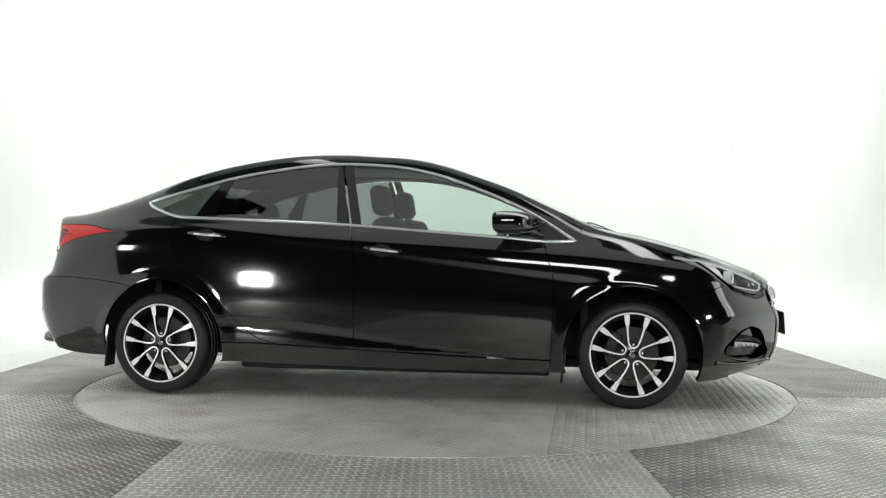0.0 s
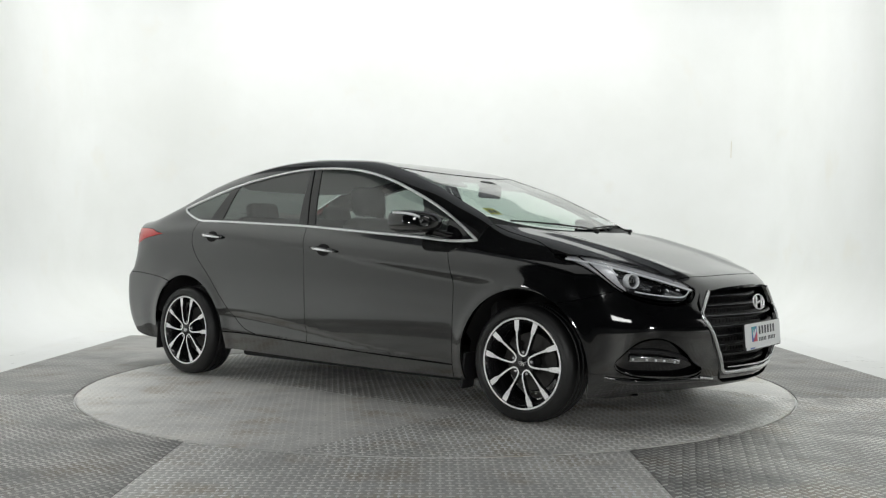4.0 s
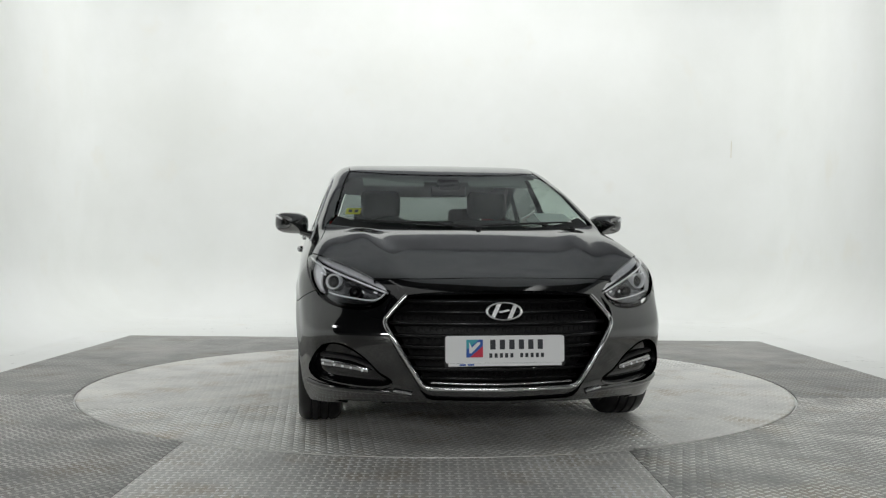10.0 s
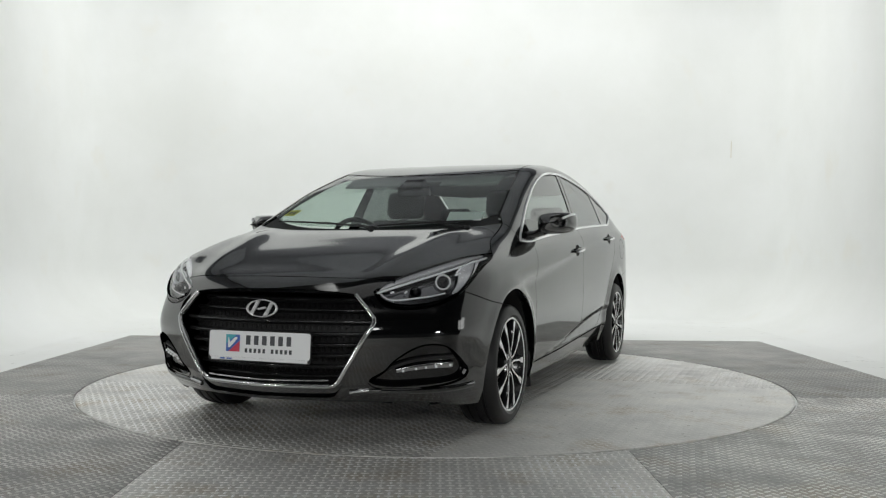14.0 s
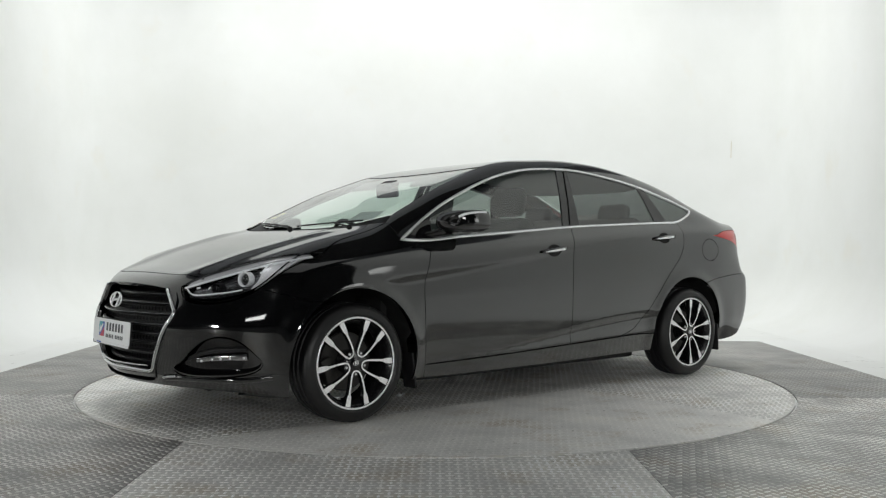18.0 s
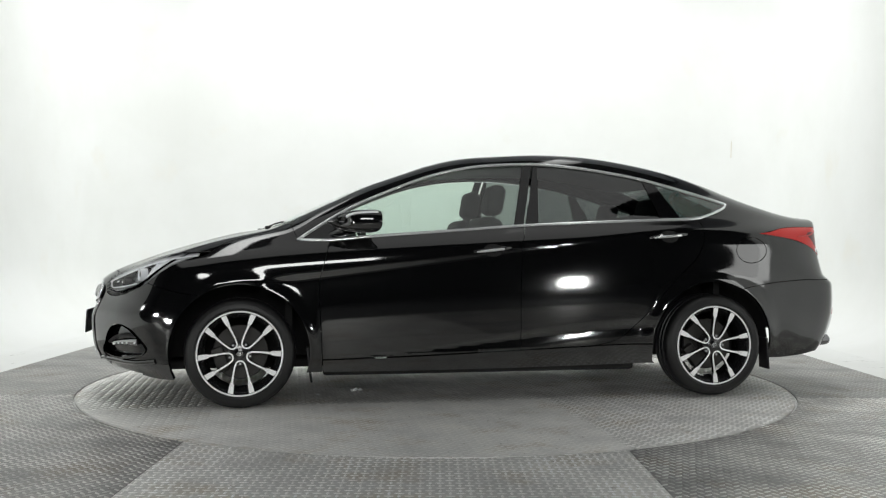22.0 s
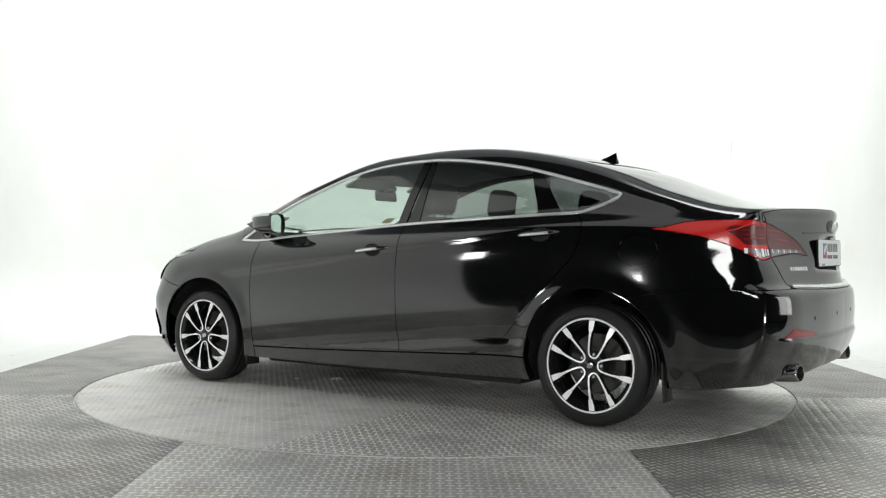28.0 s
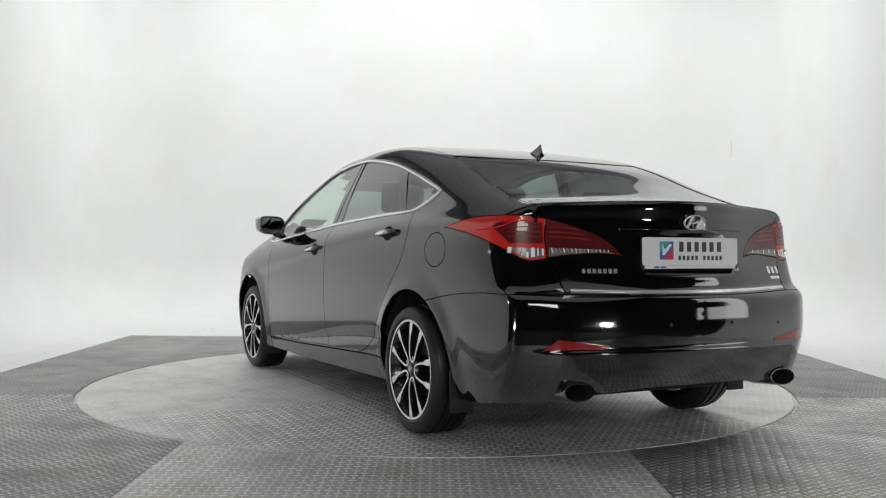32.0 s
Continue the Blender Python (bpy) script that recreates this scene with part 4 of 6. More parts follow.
rear_bumper = part("rear_bumper", skin_mesh("rear_bumper", TAIL, [mirrored_ring(rear_bumper_half)], step=0.018, flange=0.02), PAINT, car)

# side glass, pillars and chrome
def dlo(x_bottom0, x_top0, x_bottom1, x_top1, inset=0.006):
    """A ring inside the window band between two slanting lines."""
    lo, hi = spline(*BELT_LINE), spline(*HOOP_LINE)
    xs_low = np.linspace(x_bottom0, x_bottom1, 24)
    xs_hi = np.linspace(x_top1, x_top0, 24)
    a = np.stack([xs_low, lo(xs_low) + inset], 1)
    b = np.stack([xs_hi, hi(xs_hi) - inset], 1)
    c = curve([a[-1], b[0]], 0.03)[1:-1]
    d = curve([b[-1], a[0]], 0.03)[1:-1]
    return flat_side(np.concatenate([a, c, b, d]))


sail_ring = flat_side(np.array([(1.045, 0.934), (0.95, 0.936), (0.86, 0.936), (0.855, 0.98), (0.85, 1.066), (0.90, 1.036), (0.96, 0.995)]))
for m in (False, True):
    door_f, door_r, flank = front_doors[m], rear_doors[m], body_sides[m]
    part("sail_panel", skin_mesh("sail_panel", SECTION, [sail_ring], mirror=m, depth=0.002, gap=0.001), GLOSS_BLACK, door_f)
    part("window", skin_mesh("window", SECTION, [dlo(0.852, 0.842, -0.165, -0.25)], mirror=m, depth=0.006, gap=0.0, flange=0.0), GLASS, door_f, "clear green-tinted window glass")
    part("pillar_cover", skin_mesh("pillar_cover", SECTION, [dlo(-0.165, -0.25, -0.226, -0.308)], mirror=m, depth=0.002, gap=0.002), GLOSS_BLACK, door_f)
    part("pillar_cover", skin_mesh("pillar_cover", SECTION, [dlo(-0.234, -0.318, -0.318, -0.345)], mirror=m, depth=0.002, gap=0.002), GLOSS_BLACK, door_r)
    part("window", skin_mesh("window", SECTION, [dlo(-0.318, -0.345, -1.07, -0.985)], mirror=m, depth=0.006, gap=0.0, flange=0.0), PRIVACY, door_r, "dark privacy window glass")
    part("window_divider", skin_mesh("window_divider", SECTION, [dlo(-1.07, -0.985, -1.20, -1.055)], mirror=m, depth=0.003, gap=0.0), GLOSS_BLACK, door_r)
    fixed = loop_of(flat_side(np.array([(-1.20, 1.064)])), flat_side(part_of([(x, z - 0.006) for x, z in HOOP_LINE], -1.055, -1.485)), flat_side(np.array([(x, z + 0.006) for x, z in TAIL_TURN[::-1][1:]])))
    part("quarter_window", skin_mesh("quarter_window", SECTION, [fixed], mirror=m, depth=0.005, gap=0.0, flange=0.0), PRIVACY, flank, "dark quarter window glass")
    part("window_surround", strip_mesh("window_surround", loop_of(hoop, tail_turn[::-1], belt[::-1]), 0.017, 0.006, 0.001, mirror=m, closed=True), CHROME, flank, "bright chrome window surround")


# ---- wheels ----
def tyre_bm():
    w, r, rim = 0.108, WHEEL_R, 0.226
    prof = [(rim, w * 0.80), (rim + 0.010, w * 0.93), (rim + 0.022, w * 1.0), (rim + 0.026, w * 0.985), (rim + 0.044, w * 0.995), (rim + 0.048, w * 0.975), (r - 0.026, w * 0.955), (r - 0.014, w * 0.88), (r - 0.005, w * 0.74), (r - 0.001, w * 0.5)]
    for y in (0.46, 0.42):
        prof.append((r - 0.001 if y == 0.46 else r - 0.008, w * y))
    prof += [(r - 0.008, w * 0.36), (r, w * 0.33), (r, w * 0.08), (r - 0.008, w * 0.05)]
    prof += [(a, -b) for a, b in prof[::-1]]
    return lathe(prof, 72)


def rim_bm():
    prof = [(0.234, 0.100), (0.2355, 0.094), (0.229, 0.088), (0.214, 0.084), (0.208, 0.06), (0.20, -0.02), (0.206, -0.085), (0.23, -0.095), (0.23, -0.09), (0.19, -0.03), (0.198, 0.06), (0.226, 0.1)]
    return lathe(prof, 72, closed=True)


def lip_bm():
    return lathe([(0.2245, 0.0965), (0.226, 0.1005), (0.2315, 0.1025), (0.2350, 0.1), (0.2352, 0.096)], 72)


def spoke_mesh(hand):
    """One spoke of a pair: broad at the rim, narrow at the hub, where it bends round to its twin; a bright flat face and dark flanks."""
    bm = bmesh.new()
    rows = []
    steps = np.array([(0.0405, 0.0, 0.010, 0.092), (0.0420, 0.011, 0.010, 0.0925), (0.050, 0.0205, 0.0105, 0.094), (0.065, 0.0275, 0.0105, 0.096), (0.085, 0.033, 0.011, 0.0975),
                      (0.108, 0.038, 0.0115, 0.099), (0.135, 0.043, 0.013, 0.099), (0.156, 0.0465, 0.0155, 0.0985), (0.167, 0.0485, 0.028, 0.098), (0.200, 0.0545, 0.034, 0.0965), (0.2275, 0.0595, 0.037, 0.095)])
    way = np.gradient(steps[:, :2], axis=0)
    way[0] = (0.0, 1.0)
    for (r, off, w, y), (dr, ds) in zip(steps, way):
        c = Vector((r, 0, hand * off))
        t = Vector((-ds, 0, hand * dr)).normalized()
        row = []
        for q, d in ((-0.5, 0.026), (-0.5, 0.002), (-0.42, 0.0), (0.42, 0.0), (0.5, 0.002), (0.5, 0.026)):
            row.append(bm.verts.new(c + t * w * q + Vector((0, y - d, 0))))
        rows.append(row)
    for a, b in zip(rows, rows[1:]):
        for i in range(5):
            f = bm.faces.new((a[i], a[i + 1], b[i + 1], b[i]))
            f.material_index = 0 if i == 2 else 1
    bm.faces.new(rows[0])
    bm.faces.new(rows[-1][::-1])
    bmesh.ops.recalc_face_normals(bm, faces=bm.faces[:])
    me = bpy.data.meshes.new("spoke")
    smoothed(bm, 30)
    bm.to_mesh(me)
    bm.free()
    me.materials.append(ALLOY)
    me.materials.append(RIM_BLACK)
    return me


def mesh_of(name, bm, *mats):
    me = bpy.data.meshes.new(name)
    bm.to_mesh(me)
    bm.free()
    for m in mats:
        me.materials.append(m)
    return me


WHEEL_MESHES = dict(
    rim=mesh_of("rim", rim_bm(), RIM_BLACK), lip=mesh_of("rim_lip", lip_bm(), ALLOY), tyre=mesh_of("tyre", tyre_bm(), RUBBER),
    hub=mesh_of("hub", lathe([(0.0, 0.090), (0.055, 0.090), (0.066, 0.084), (0.07, 0.06), (0.06, 0.0), (0.0, 0.0)], 40), RIM_BLACK),
    cap=mesh_of("hub_cap", lathe([(0.0, 0.0955), (0.02, 0.095), (0.027, 0.093), (0.029, 0.088)], 32), GLOSS_BLACK),
    emblem=mesh_of("cap_emblem", join_bm(moved(lathe([(0.0135, 0.0), (0.0145, 0.0015), (0.0165, 0.0015), (0.0175, 0.0)], 32), pose(0, 0.0955, 0) @ Matrix.Diagonal((1, 1, 0.7, 1))),
                                         box_bm(0.004, 0.002, 0.016, 0, pose(-0.005, 0.0965, 0, 0, -20, 0)), box_bm(0.004, 0.002, 0.016, 0, pose(0.005, 0.0965, 0, 0, -20, 0)), box_bm(0.012, 0.002, 0.003, 0, pose(0, 0.0965, 0, 0, 10, 0))), CHROME),
    bolt=mesh_of("wheel_bolt", lathe([(0.0, 0.0925), (0.006, 0.0925), (0.0085, 0.089), (0.0085, 0.075)], 6), CHROME),
    disc=mesh_of("brake_disc", lathe([(0.06, -0.005), (0.148, -0.005), (0.152, -0.012), (0.148, -0.028), (0.06, -0.028)], 48), BRAKE),
    caliper=mesh_of("brake_caliper", box_bm(0.07, 0.07, 0.14, 0.012, pose(0.115, -0.01, 0.0)), BRAKE),
    valve=mesh_of("valve_stem", lathe([(0.0, 0.03), (0.0035, 0.03), (0.0035, 0.0)], 8), RUBBER),
    spoke_a=spoke_mesh(1), spoke_b=spoke_mesh(-1))


def wheel(wx, left, spin):
    base = pose(wx, 0.790 if left else -0.790, WHEEL_R, 0, 0, 0 if left else 180) @ pose(0, 0, 0, 0, spin, 0)
    rim = part("wheel", WHEEL_MESHES["rim"], RIM_BLACK, car, "ten-spoke black and machined alloy wheel")
    rim.matrix_basis = base
    for name, key in (("tyre", "tyre"), ("rim_lip", "lip"), ("hub", "hub"), ("hub_cap", "cap"), ("cap_emblem", "emblem"), ("brake_disc", "disc"), ("brake_caliper", "caliper")):
        ob = part(name, WHEEL_MESHES[key], RIM_BLACK, rim)
        if key in ("emblem",):
            ob.matrix_basis = pose(0, 0, 0, 0, 0, 0)
    for k in range(5):
        for key in ("spoke_a", "spoke_b"):
            part("spoke", WHEEL_MESHES[key], ALLOY, rim).matrix_basis = pose(0, 0, 0, 0, 72 * k, 0)
        a = radians(72 * k)
        part("wheel_bolt", WHEEL_MESHES["bolt"], CHROME, rim).matrix_basis = pose(0.057 * math.cos(a), 0, -0.057 * math.sin(a))
    part("valve_stem", WHEEL_MESHES["valve"], RUBBER, rim).matrix_basis = pose(0.20, 0.07, 0.03)
    return rim


SPIN = {(True, True): 20, (False, True): 36, (True, False): -25, (False, False): -21}
for wx in (WHEEL_X, -WHEEL_X):
    for left in (True, False):
        wheel(wx, left, SPIN[wx > 0, left])


# ---- underbody, arches, inner shell ----
part("floor_pan", box_bm(1.86, 1.52, 0.12, 0.02, pose(0.0, 0, 0.215)), DARK, car)
part("engine_tray", box_bm(1.05, 1.06, 0.05, 0.015, pose(1.5, 0, 0.205)), DARK, car)
part("rear_tray", box_bm(0.95, 1.06, 0.05, 0.015, pose(-1.45, 0, 0.235)), DARK, car)
for wx in (WHEEL_X, -WHEEL_X):
    for s in (1, -1):
        bm = bmesh.new()
        n, r = 28, ARCH_R + 0.012
        rows = []
        for i in range(n + 1):
            a = radians(-8 + 196 * i / n)
            rows.append([bm.verts.new((wx + r * math.cos(a), s * y, WHEEL_R + r * math.sin(a))) for y in (0.52, 0.77, 0.862 if 14 < math.degrees(a) < 166 else 0.80)])
        for a, b in zip(rows, rows[1:]):
            for i in range(2):
                bm.faces.new((a[i], a[i + 1], b[i + 1], b[i]))
        bm.faces.new([q[0] for q in rows])
        part("arch_liner", smoothed(bm), DARK, car)
part("bulkhead", box_bm(0.04, 1.5, 0.62, 0, pose(1.12, 0, 0.60)), DARK, car)
part("rear_bulkhead", box_bm(0.04, 1.36, 0.74, 0, pose(-1.5, 0, 0.66)), DARK, car)


# ---- lamps, grille, plates and trim on the car ----
def offset_line(points, on, step=0.012):
    return drawn(on, points, step)


def word_blocks(count, width, height, gap=0.22):
    """Plain upright bars in a row, the size of a word."""
    bm = bmesh.new()
    pitch = width / count
    for i in range(count):
        b = box_bm(pitch * (1 - gap), 0.0012, height, 0.0)
        b.transform(pose(-width / 2 + pitch * (i + 0.5), 0, 0))
        me = bpy.data.meshes.new("tmp")
        b.to_mesh(me)
        b.free()
        bm.from_mesh(me)
        bpy.data.meshes.remove(me)
    return bm


def poly_bm(points, thick):
    """A flat shape in x and z with thickness along y."""
    bm = bmesh.new()
    vs = [bm.verts.new((x, 0, z)) for x, z in points]
    f = bm.faces.new(vs)
    ext = bmesh.ops.extrude_face_region(bm, geom=[f])
    for v in ext["geom"]:
        if isinstance(v, bmesh.types.BMVert):
            v.co.y -= thick
    bmesh.ops.recalc_face_normals(bm, faces=bm.faces[:])
    return bm


def rounded_rect(w, h, r, n=6):
    pts = []
    for cx, cz, a0 in ((w / 2 - r, h / 2 - r, 0), (-w / 2 + r, h / 2 - r, 90), (-w / 2 + r, -h / 2 + r, 180), (w / 2 - r, -h / 2 + r, 270)):
        for i in range(n + 1):
            a = radians(a0 + 90 * i / n)
            pts.append((cx + r * math.cos(a), cz + r * math.sin(a)))
    return pts


def number_plate(name, at):
    """A dealer's plate; it faces along -y of its own space."""
    plate = part(name, moved(poly_bm(rounded_rect(0.525, 0.118, 0.012), 0.006), Matrix()), PLATE_WHITE, car, "white dealer show plate with a dark border")
    plate.matrix_basis = at
    part("plate_holder", moved(poly_bm(rounded_rect(0.532, 0.136, 0.012), 0.008), pose(0, 0.0045, -0.008)), BLACK_TRIM, plate)
    part("holder_strip", box_bm(0.50, 0.003, 0.013, 0.001, pose(0, -0.0045, -0.066)), PLATE_WHITE, plate, "white strip with small grey print")
    part("print", moved(word_blocks(2, 0.07, 0.007), pose(-0.17, -0.0065, -0.066)), INK_BLUE, plate)
    part("logo", moved(poly_bm([(-0.036, -0.038), (0.036, -0.038), (0.036, 0.038), (-0.036, 0.038)], 0.001), pose(-0.135, -0.0062, 0.004)), INK_BLUE, plate, "square blue and red logo shape")
    part("logo_shape", moved(poly_bm([(-0.036, 0.038), (0.02, 0.038), (-0.036, -0.005)], 0.001), pose(-0.135, -0.0074, 0.004)), INK_TEAL, plate)
    part("logo_shape", moved(poly_bm([(-0.022, -0.038), (0.036, -0.038), (0.036, 0.01)], 0.001), pose(-0.135, -0.0074, 0.004)), INK_RED, plate)
    part("logo_shape", moved(poly_bm([(-0.024, -0.020), (-0.014, -0.020), (0.006, 0.0), (0.024, 0.02), (0.024, 0.027), (0.012, 0.027), (-0.012, 0.004), (-0.024, 0.026)], 0.001), pose(-0.135, -0.0086, 0.004)), PLATE_WHITE, plate)
    part("print", moved(word_blocks(6, 0.252, 0.042, 0.45), pose(0.05, -0.0065, 0.020)), INK, plate)
    for x in (-0.018, 0.118):
        part("print", moved(word_blocks(5, 0.116, 0.019, 0.45), pose(x, -0.0065, -0.027)), INK, plate)
    return plate


number_plate("front_plate", pose(2.304, 0, 0.455, -4, 0, 90))
number_plate("rear_plate", pose(-2.314, 0, 0.867, -1, 0, -90))


def emblem(name, at, w, h):
    """An oval chrome ring with a slanted figure inside."""
    n = 48
    bm = bmesh.new()
    prof = [(1.0, 0.0), (0.985, 0.005), (0.93, 0.007), (0.87, 0.005), (0.855, 0.0)]
    rows = []
    for i in range(n):
        a = 2 * math.pi * i / n
        rows.append([bm.verts.new((w / 2 * k * math.cos(a), -d, h / 2 * k * math.sin(a))) for k, d in prof])
    for i in range(n):
        a, b = rows[i], rows[(i + 1) % n]
        for q in range(len(prof) - 1):
            bm.faces.new((a[q], a[q + 1], b[q + 1], b[q]))
    bmesh.ops.recalc_face_normals(bm, faces=bm.faces[:])
    smoothed(bm, 60)
    bars = [moved(poly_bm([(-0.36 * w, -0.30 * h), (-0.26 * w, -0.36 * h), (-0.07 * w, 0.40 * h), (-0.20 * w, 0.38 * h)], 0.005), Matrix()),
            moved(poly_bm([(0.07 * w, -0.40 * h), (0.20 * w, -0.38 * h), (0.36 * w, 0.30 * h), (0.26 * w, 0.36 * h)], 0.005), Matrix()),
            moved(poly_bm([(-0.17 * w, -0.02 * h), (-0.10 * w, -0.10 * h), (0.17 * w, 0.02 * h), (0.10 * w, 0.10 * h)], 0.005), Matrix())]
    ob = part(name, join_bm(bm, *bars), EMBLEM, car, "oval chrome maker's emblem")
    ob.matrix_basis = at
    return ob


emblem("front_emblem", pose(2.282, 0, 0.617, -12, 0, 90), 0.165, 0.082)
emblem("rear_emblem", pose(-2.338, 0, 0.990, 14, 0, -90), 0.12, 0.066)

# grille
grille_back = part("grille", skin_mesh("grille", NOSE, [grille_ring], step=0.03, depth=0.11, gap=-0.004, flange=-0.10), BLACK_TRIM, car, "black grille with seven horizontal bars")
GRILLE_EDGE = spline((0.276, 0.31), (0.30, 0.345), (0.41, 0.418), (0.55, 0.498), (0.566, 0.5), (0.60, 0.478), (0.682, 0.40))
for z in (0.652, 0.606, 0.560, 0.508, 0.460, 0.412, 0.362, 0.318):
    half = float(GRILLE_EDGE(z)) - 0.012
    y = np.linspace(-half, half, 41)
    line = on_nose(y, np.full(41, z)) - np.array([0.062 + (0.03 if z > 0.57 else 0.0), 0, 0])
    part("grille_bar", strip_mesh("grille_bar", line, 0.017, 0.011, 0.0), GRILLE_BLACK, grille_back)
    edge = line + np.array([0.0115, 0, 0.003])
    part("grille_bar_edge", strip_mesh("grille_bar_edge", edge, 0.0035, 0.0015, 0.0), DARK_CHROME, grille_back)
bm_cells = bmesh.new()
for row, z in enumerate((0.345, 0.333, 0.391, 0.437, 0.485, 0.534, 0.582, 0.628)):
    half = float(GRILLE_EDGE(z)) - 0.03
    for k in range(int(2 * half / 0.026)):
        y = -half + 0.026 * (k + 0.5 + 0.5 * (row % 2))
        if abs(y) > half:
            continue
        x = float(on_nose([y], [z])[0][0]) - (0.082 if z < 0.57 else 0.10)
        for v in [Vector((x, y, z))]:
            ring_v = [bm_cells.verts.new(v + Vector((0.0, 0.0125 * math.cos(a), 0.0125 * math.sin(a)))) for a in np.linspace(0, 2 * math.pi, 7)[:-1]]
            ring_i = [bm_cells.verts.new(v + Vector((0.004, 0.0095 * math.cos(a), 0.0095 * math.sin(a)))) for a in np.linspace(0, 2 * math.pi, 7)[:-1]]
            for i in range(6):
                bm_cells.faces.new((ring_v[i], ring_v[(i + 1) % 6], ring_i[(i + 1) % 6], ring_i[i]))
tagged(part("grille_mesh", bm_cells, GRILLE_BLACK, grille_back), kind="stuff")
frame_half = chained(*grille_half[1:])
frame_line = np.concatenate([frame_half, (frame_half * flip_y)[::-1][1:]])
part("grille_frame", strip_mesh("grille_frame", frame_line, 0.019, 0.009, 0.0), SATIN, grille_back, "satin chrome grille surround")
inner_low = drawn(on_nose, [(-0.315, 0.302), (0.0, 0.298), (0.315, 0.302)], 0.02)
part("grille_trim", strip_mesh("grille_trim", inner_low, 0.008, 0.004, -0.006), SATIN, grille_back)


def facing(p, n, roll=0.0):
    """A pose at p whose +y looks along n."""
    q = Vector(n).to_track_quat("Y", "Z").to_matrix().to_4x4()
    return Matrix.Translation(p) @ q @ pose(0, 0, 0, 0, roll, 0)


def sided(bm, m):
    return flipped(bm) if m else bm


def disc_lamp(r, depth, dome):
    return lathe([(0.0, dome), (r * 0.5, dome * 0.86), (r * 0.85, dome * 0.35), (r, 0.0), (r, -depth)], 32)


for m in (False, True):
    head_ring = loop_of(head_top, head_low)
    head = part("headlamp", skin_mesh("headlamp", NOSE, [head_ring], mirror=m, step=0.02, gap=0.002, flange=0.0), LENS, car, "clear swept-back headlamp with a bright light strip")
    part("housing", skin_mesh("housing", NOSE, [head_ring], mirror=m, step=0.02, gap=0.004, depth=0.05, flange=-0.046), LAMP_SHELL, head)
    DRL = [(0.500, 0.692), (0.565, 0.718), (0.643, 0.750), (0.757, 0.797), (0.819, 0.829), (0.840, 0.848)]
    part("light_strip", strip_mesh("light_strip", offset_line(DRL, on_nose), 0.009, 0.005, -0.010, mirror=m), LAMP_WHITE, head, "bright white light strip")
    band = loop_of(drawn(on_nose, [(0.508, 0.699), (0.565, 0.724), (0.643, 0.756), (0.757, 0.803), (0.819, 0.834), (0.836, 0.850)], 0.012),
                   drawn(on_nose, [(0.83, 0.856), (0.805, 0.853), (0.748, 0.833), (0.652, 0.793), (0.553, 0.739), (0.512, 0.708)], 0.012))
    part("reflector_band", skin_mesh("reflector_band", NOSE, [band], mirror=m, step=0.012, gap=0.0, depth=0.014, flange=0.01), LAMP_FOIL, head, "pale chrome band over the light strip")
    lower = offset_line([(0.515, 0.690), (0.535, 0.672), (0.565, 0.661), (0.65, 0.667), (0.711, 0.676), (0.76, 0.688)], on_nose)
    part("light_strip", strip_mesh("light_strip", lower, 0.007, 0.004, -0.011, mirror=m), LAMP_WHITE, head)
    sill = loop_of(drawn(on_nose, [(0.532, 0.662), (0.565, 0.651), (0.65, 0.656), (0.711, 0.666), (0.765, 0.680)], 0.012), drawn(on_nose, [(0.775, 0.666), (0.74, 0.642), (0.69, 0.630), (0.61, 0.628), (0.545, 0.645)], 0.012))
    part("lamp_bezel", skin_mesh("lamp_bezel", NOSE, [sill], mirror=m, step=0.012, gap=0.0, depth=0.02, flange=0.01), LAMP_SHELL, head)
    wrap = loop_of(drawn(on_nose, [(0.80, 0.806), (0.832, 0.832)], 0.012), drawn(on_nose, [(0.842, 0.836), (0.846, 0.79), (0.822, 0.715), (0.80, 0.685)], 0.012), drawn(on_nose, [(0.788, 0.69), (0.80, 0.735), (0.795, 0.775), (0.795, 0.80)], 0.012))
    part("side_reflector", skin_mesh("side_reflector", NOSE, [wrap], mirror=m, step=0.012, gap=0.0, depth=0.018, flange=0.01), LAMP_FOIL, head)
    for k in range(9):
        y = 0.60 + 0.024 * k
        z = float(np.interp(y, [q[0] for q in DRL], [q[1] for q in DRL])) - 0.010
        p = on_nose([y], [z])[0]
        part("light_dot", sided(moved(disc_lamp(0.003, 0.002, 0.002), facing(p - np.array([0.010, 0.005, 0.0]), (0.85, 0.5, 0.1))), m), LAMP_FOIL, head)
    for y, z, r, mat in ((0.742, 0.735, 0.036, LAMP_WHITE), (0.646, 0.690, 0.026, LAMP_DARK)):
        p = on_nose([y], [z])[0]
        n = Vector((0.93, 0.36, 0.05)).normalized()
        at = facing(p - np.array(n) * 0.034, n)
        ringm = moved(lathe([(r * 0.76, 0.004), (r * 0.80, 0.014), (r * 0.97, 0.02), (r * 1.03, 0.012), (r * 1.03, -0.02)], 36), at)
        part("lamp_ring", sided(ringm, m), mat, head)
        part("projector", sided(moved(disc_lamp(r * 0.72, 0.02, 0.018), at), m), GLOSS_BLACK, head, "dark projector lens")
    for y, z, w, a in ((0.788, 0.786, 0.040, 50), (0.790, 0.768, 0.030, 20), (0.808, 0.735, 0.034, 70), (0.792, 0.690, 0.030, 40), (0.70, 0.646, 0.030, 4), (0.655, 0.640, 0.022, 4), (0.560, 0.690, 0.020, 15), (0.612, 0.690, 0.016, 40)):
        p = on_nose([y], [z])[0]
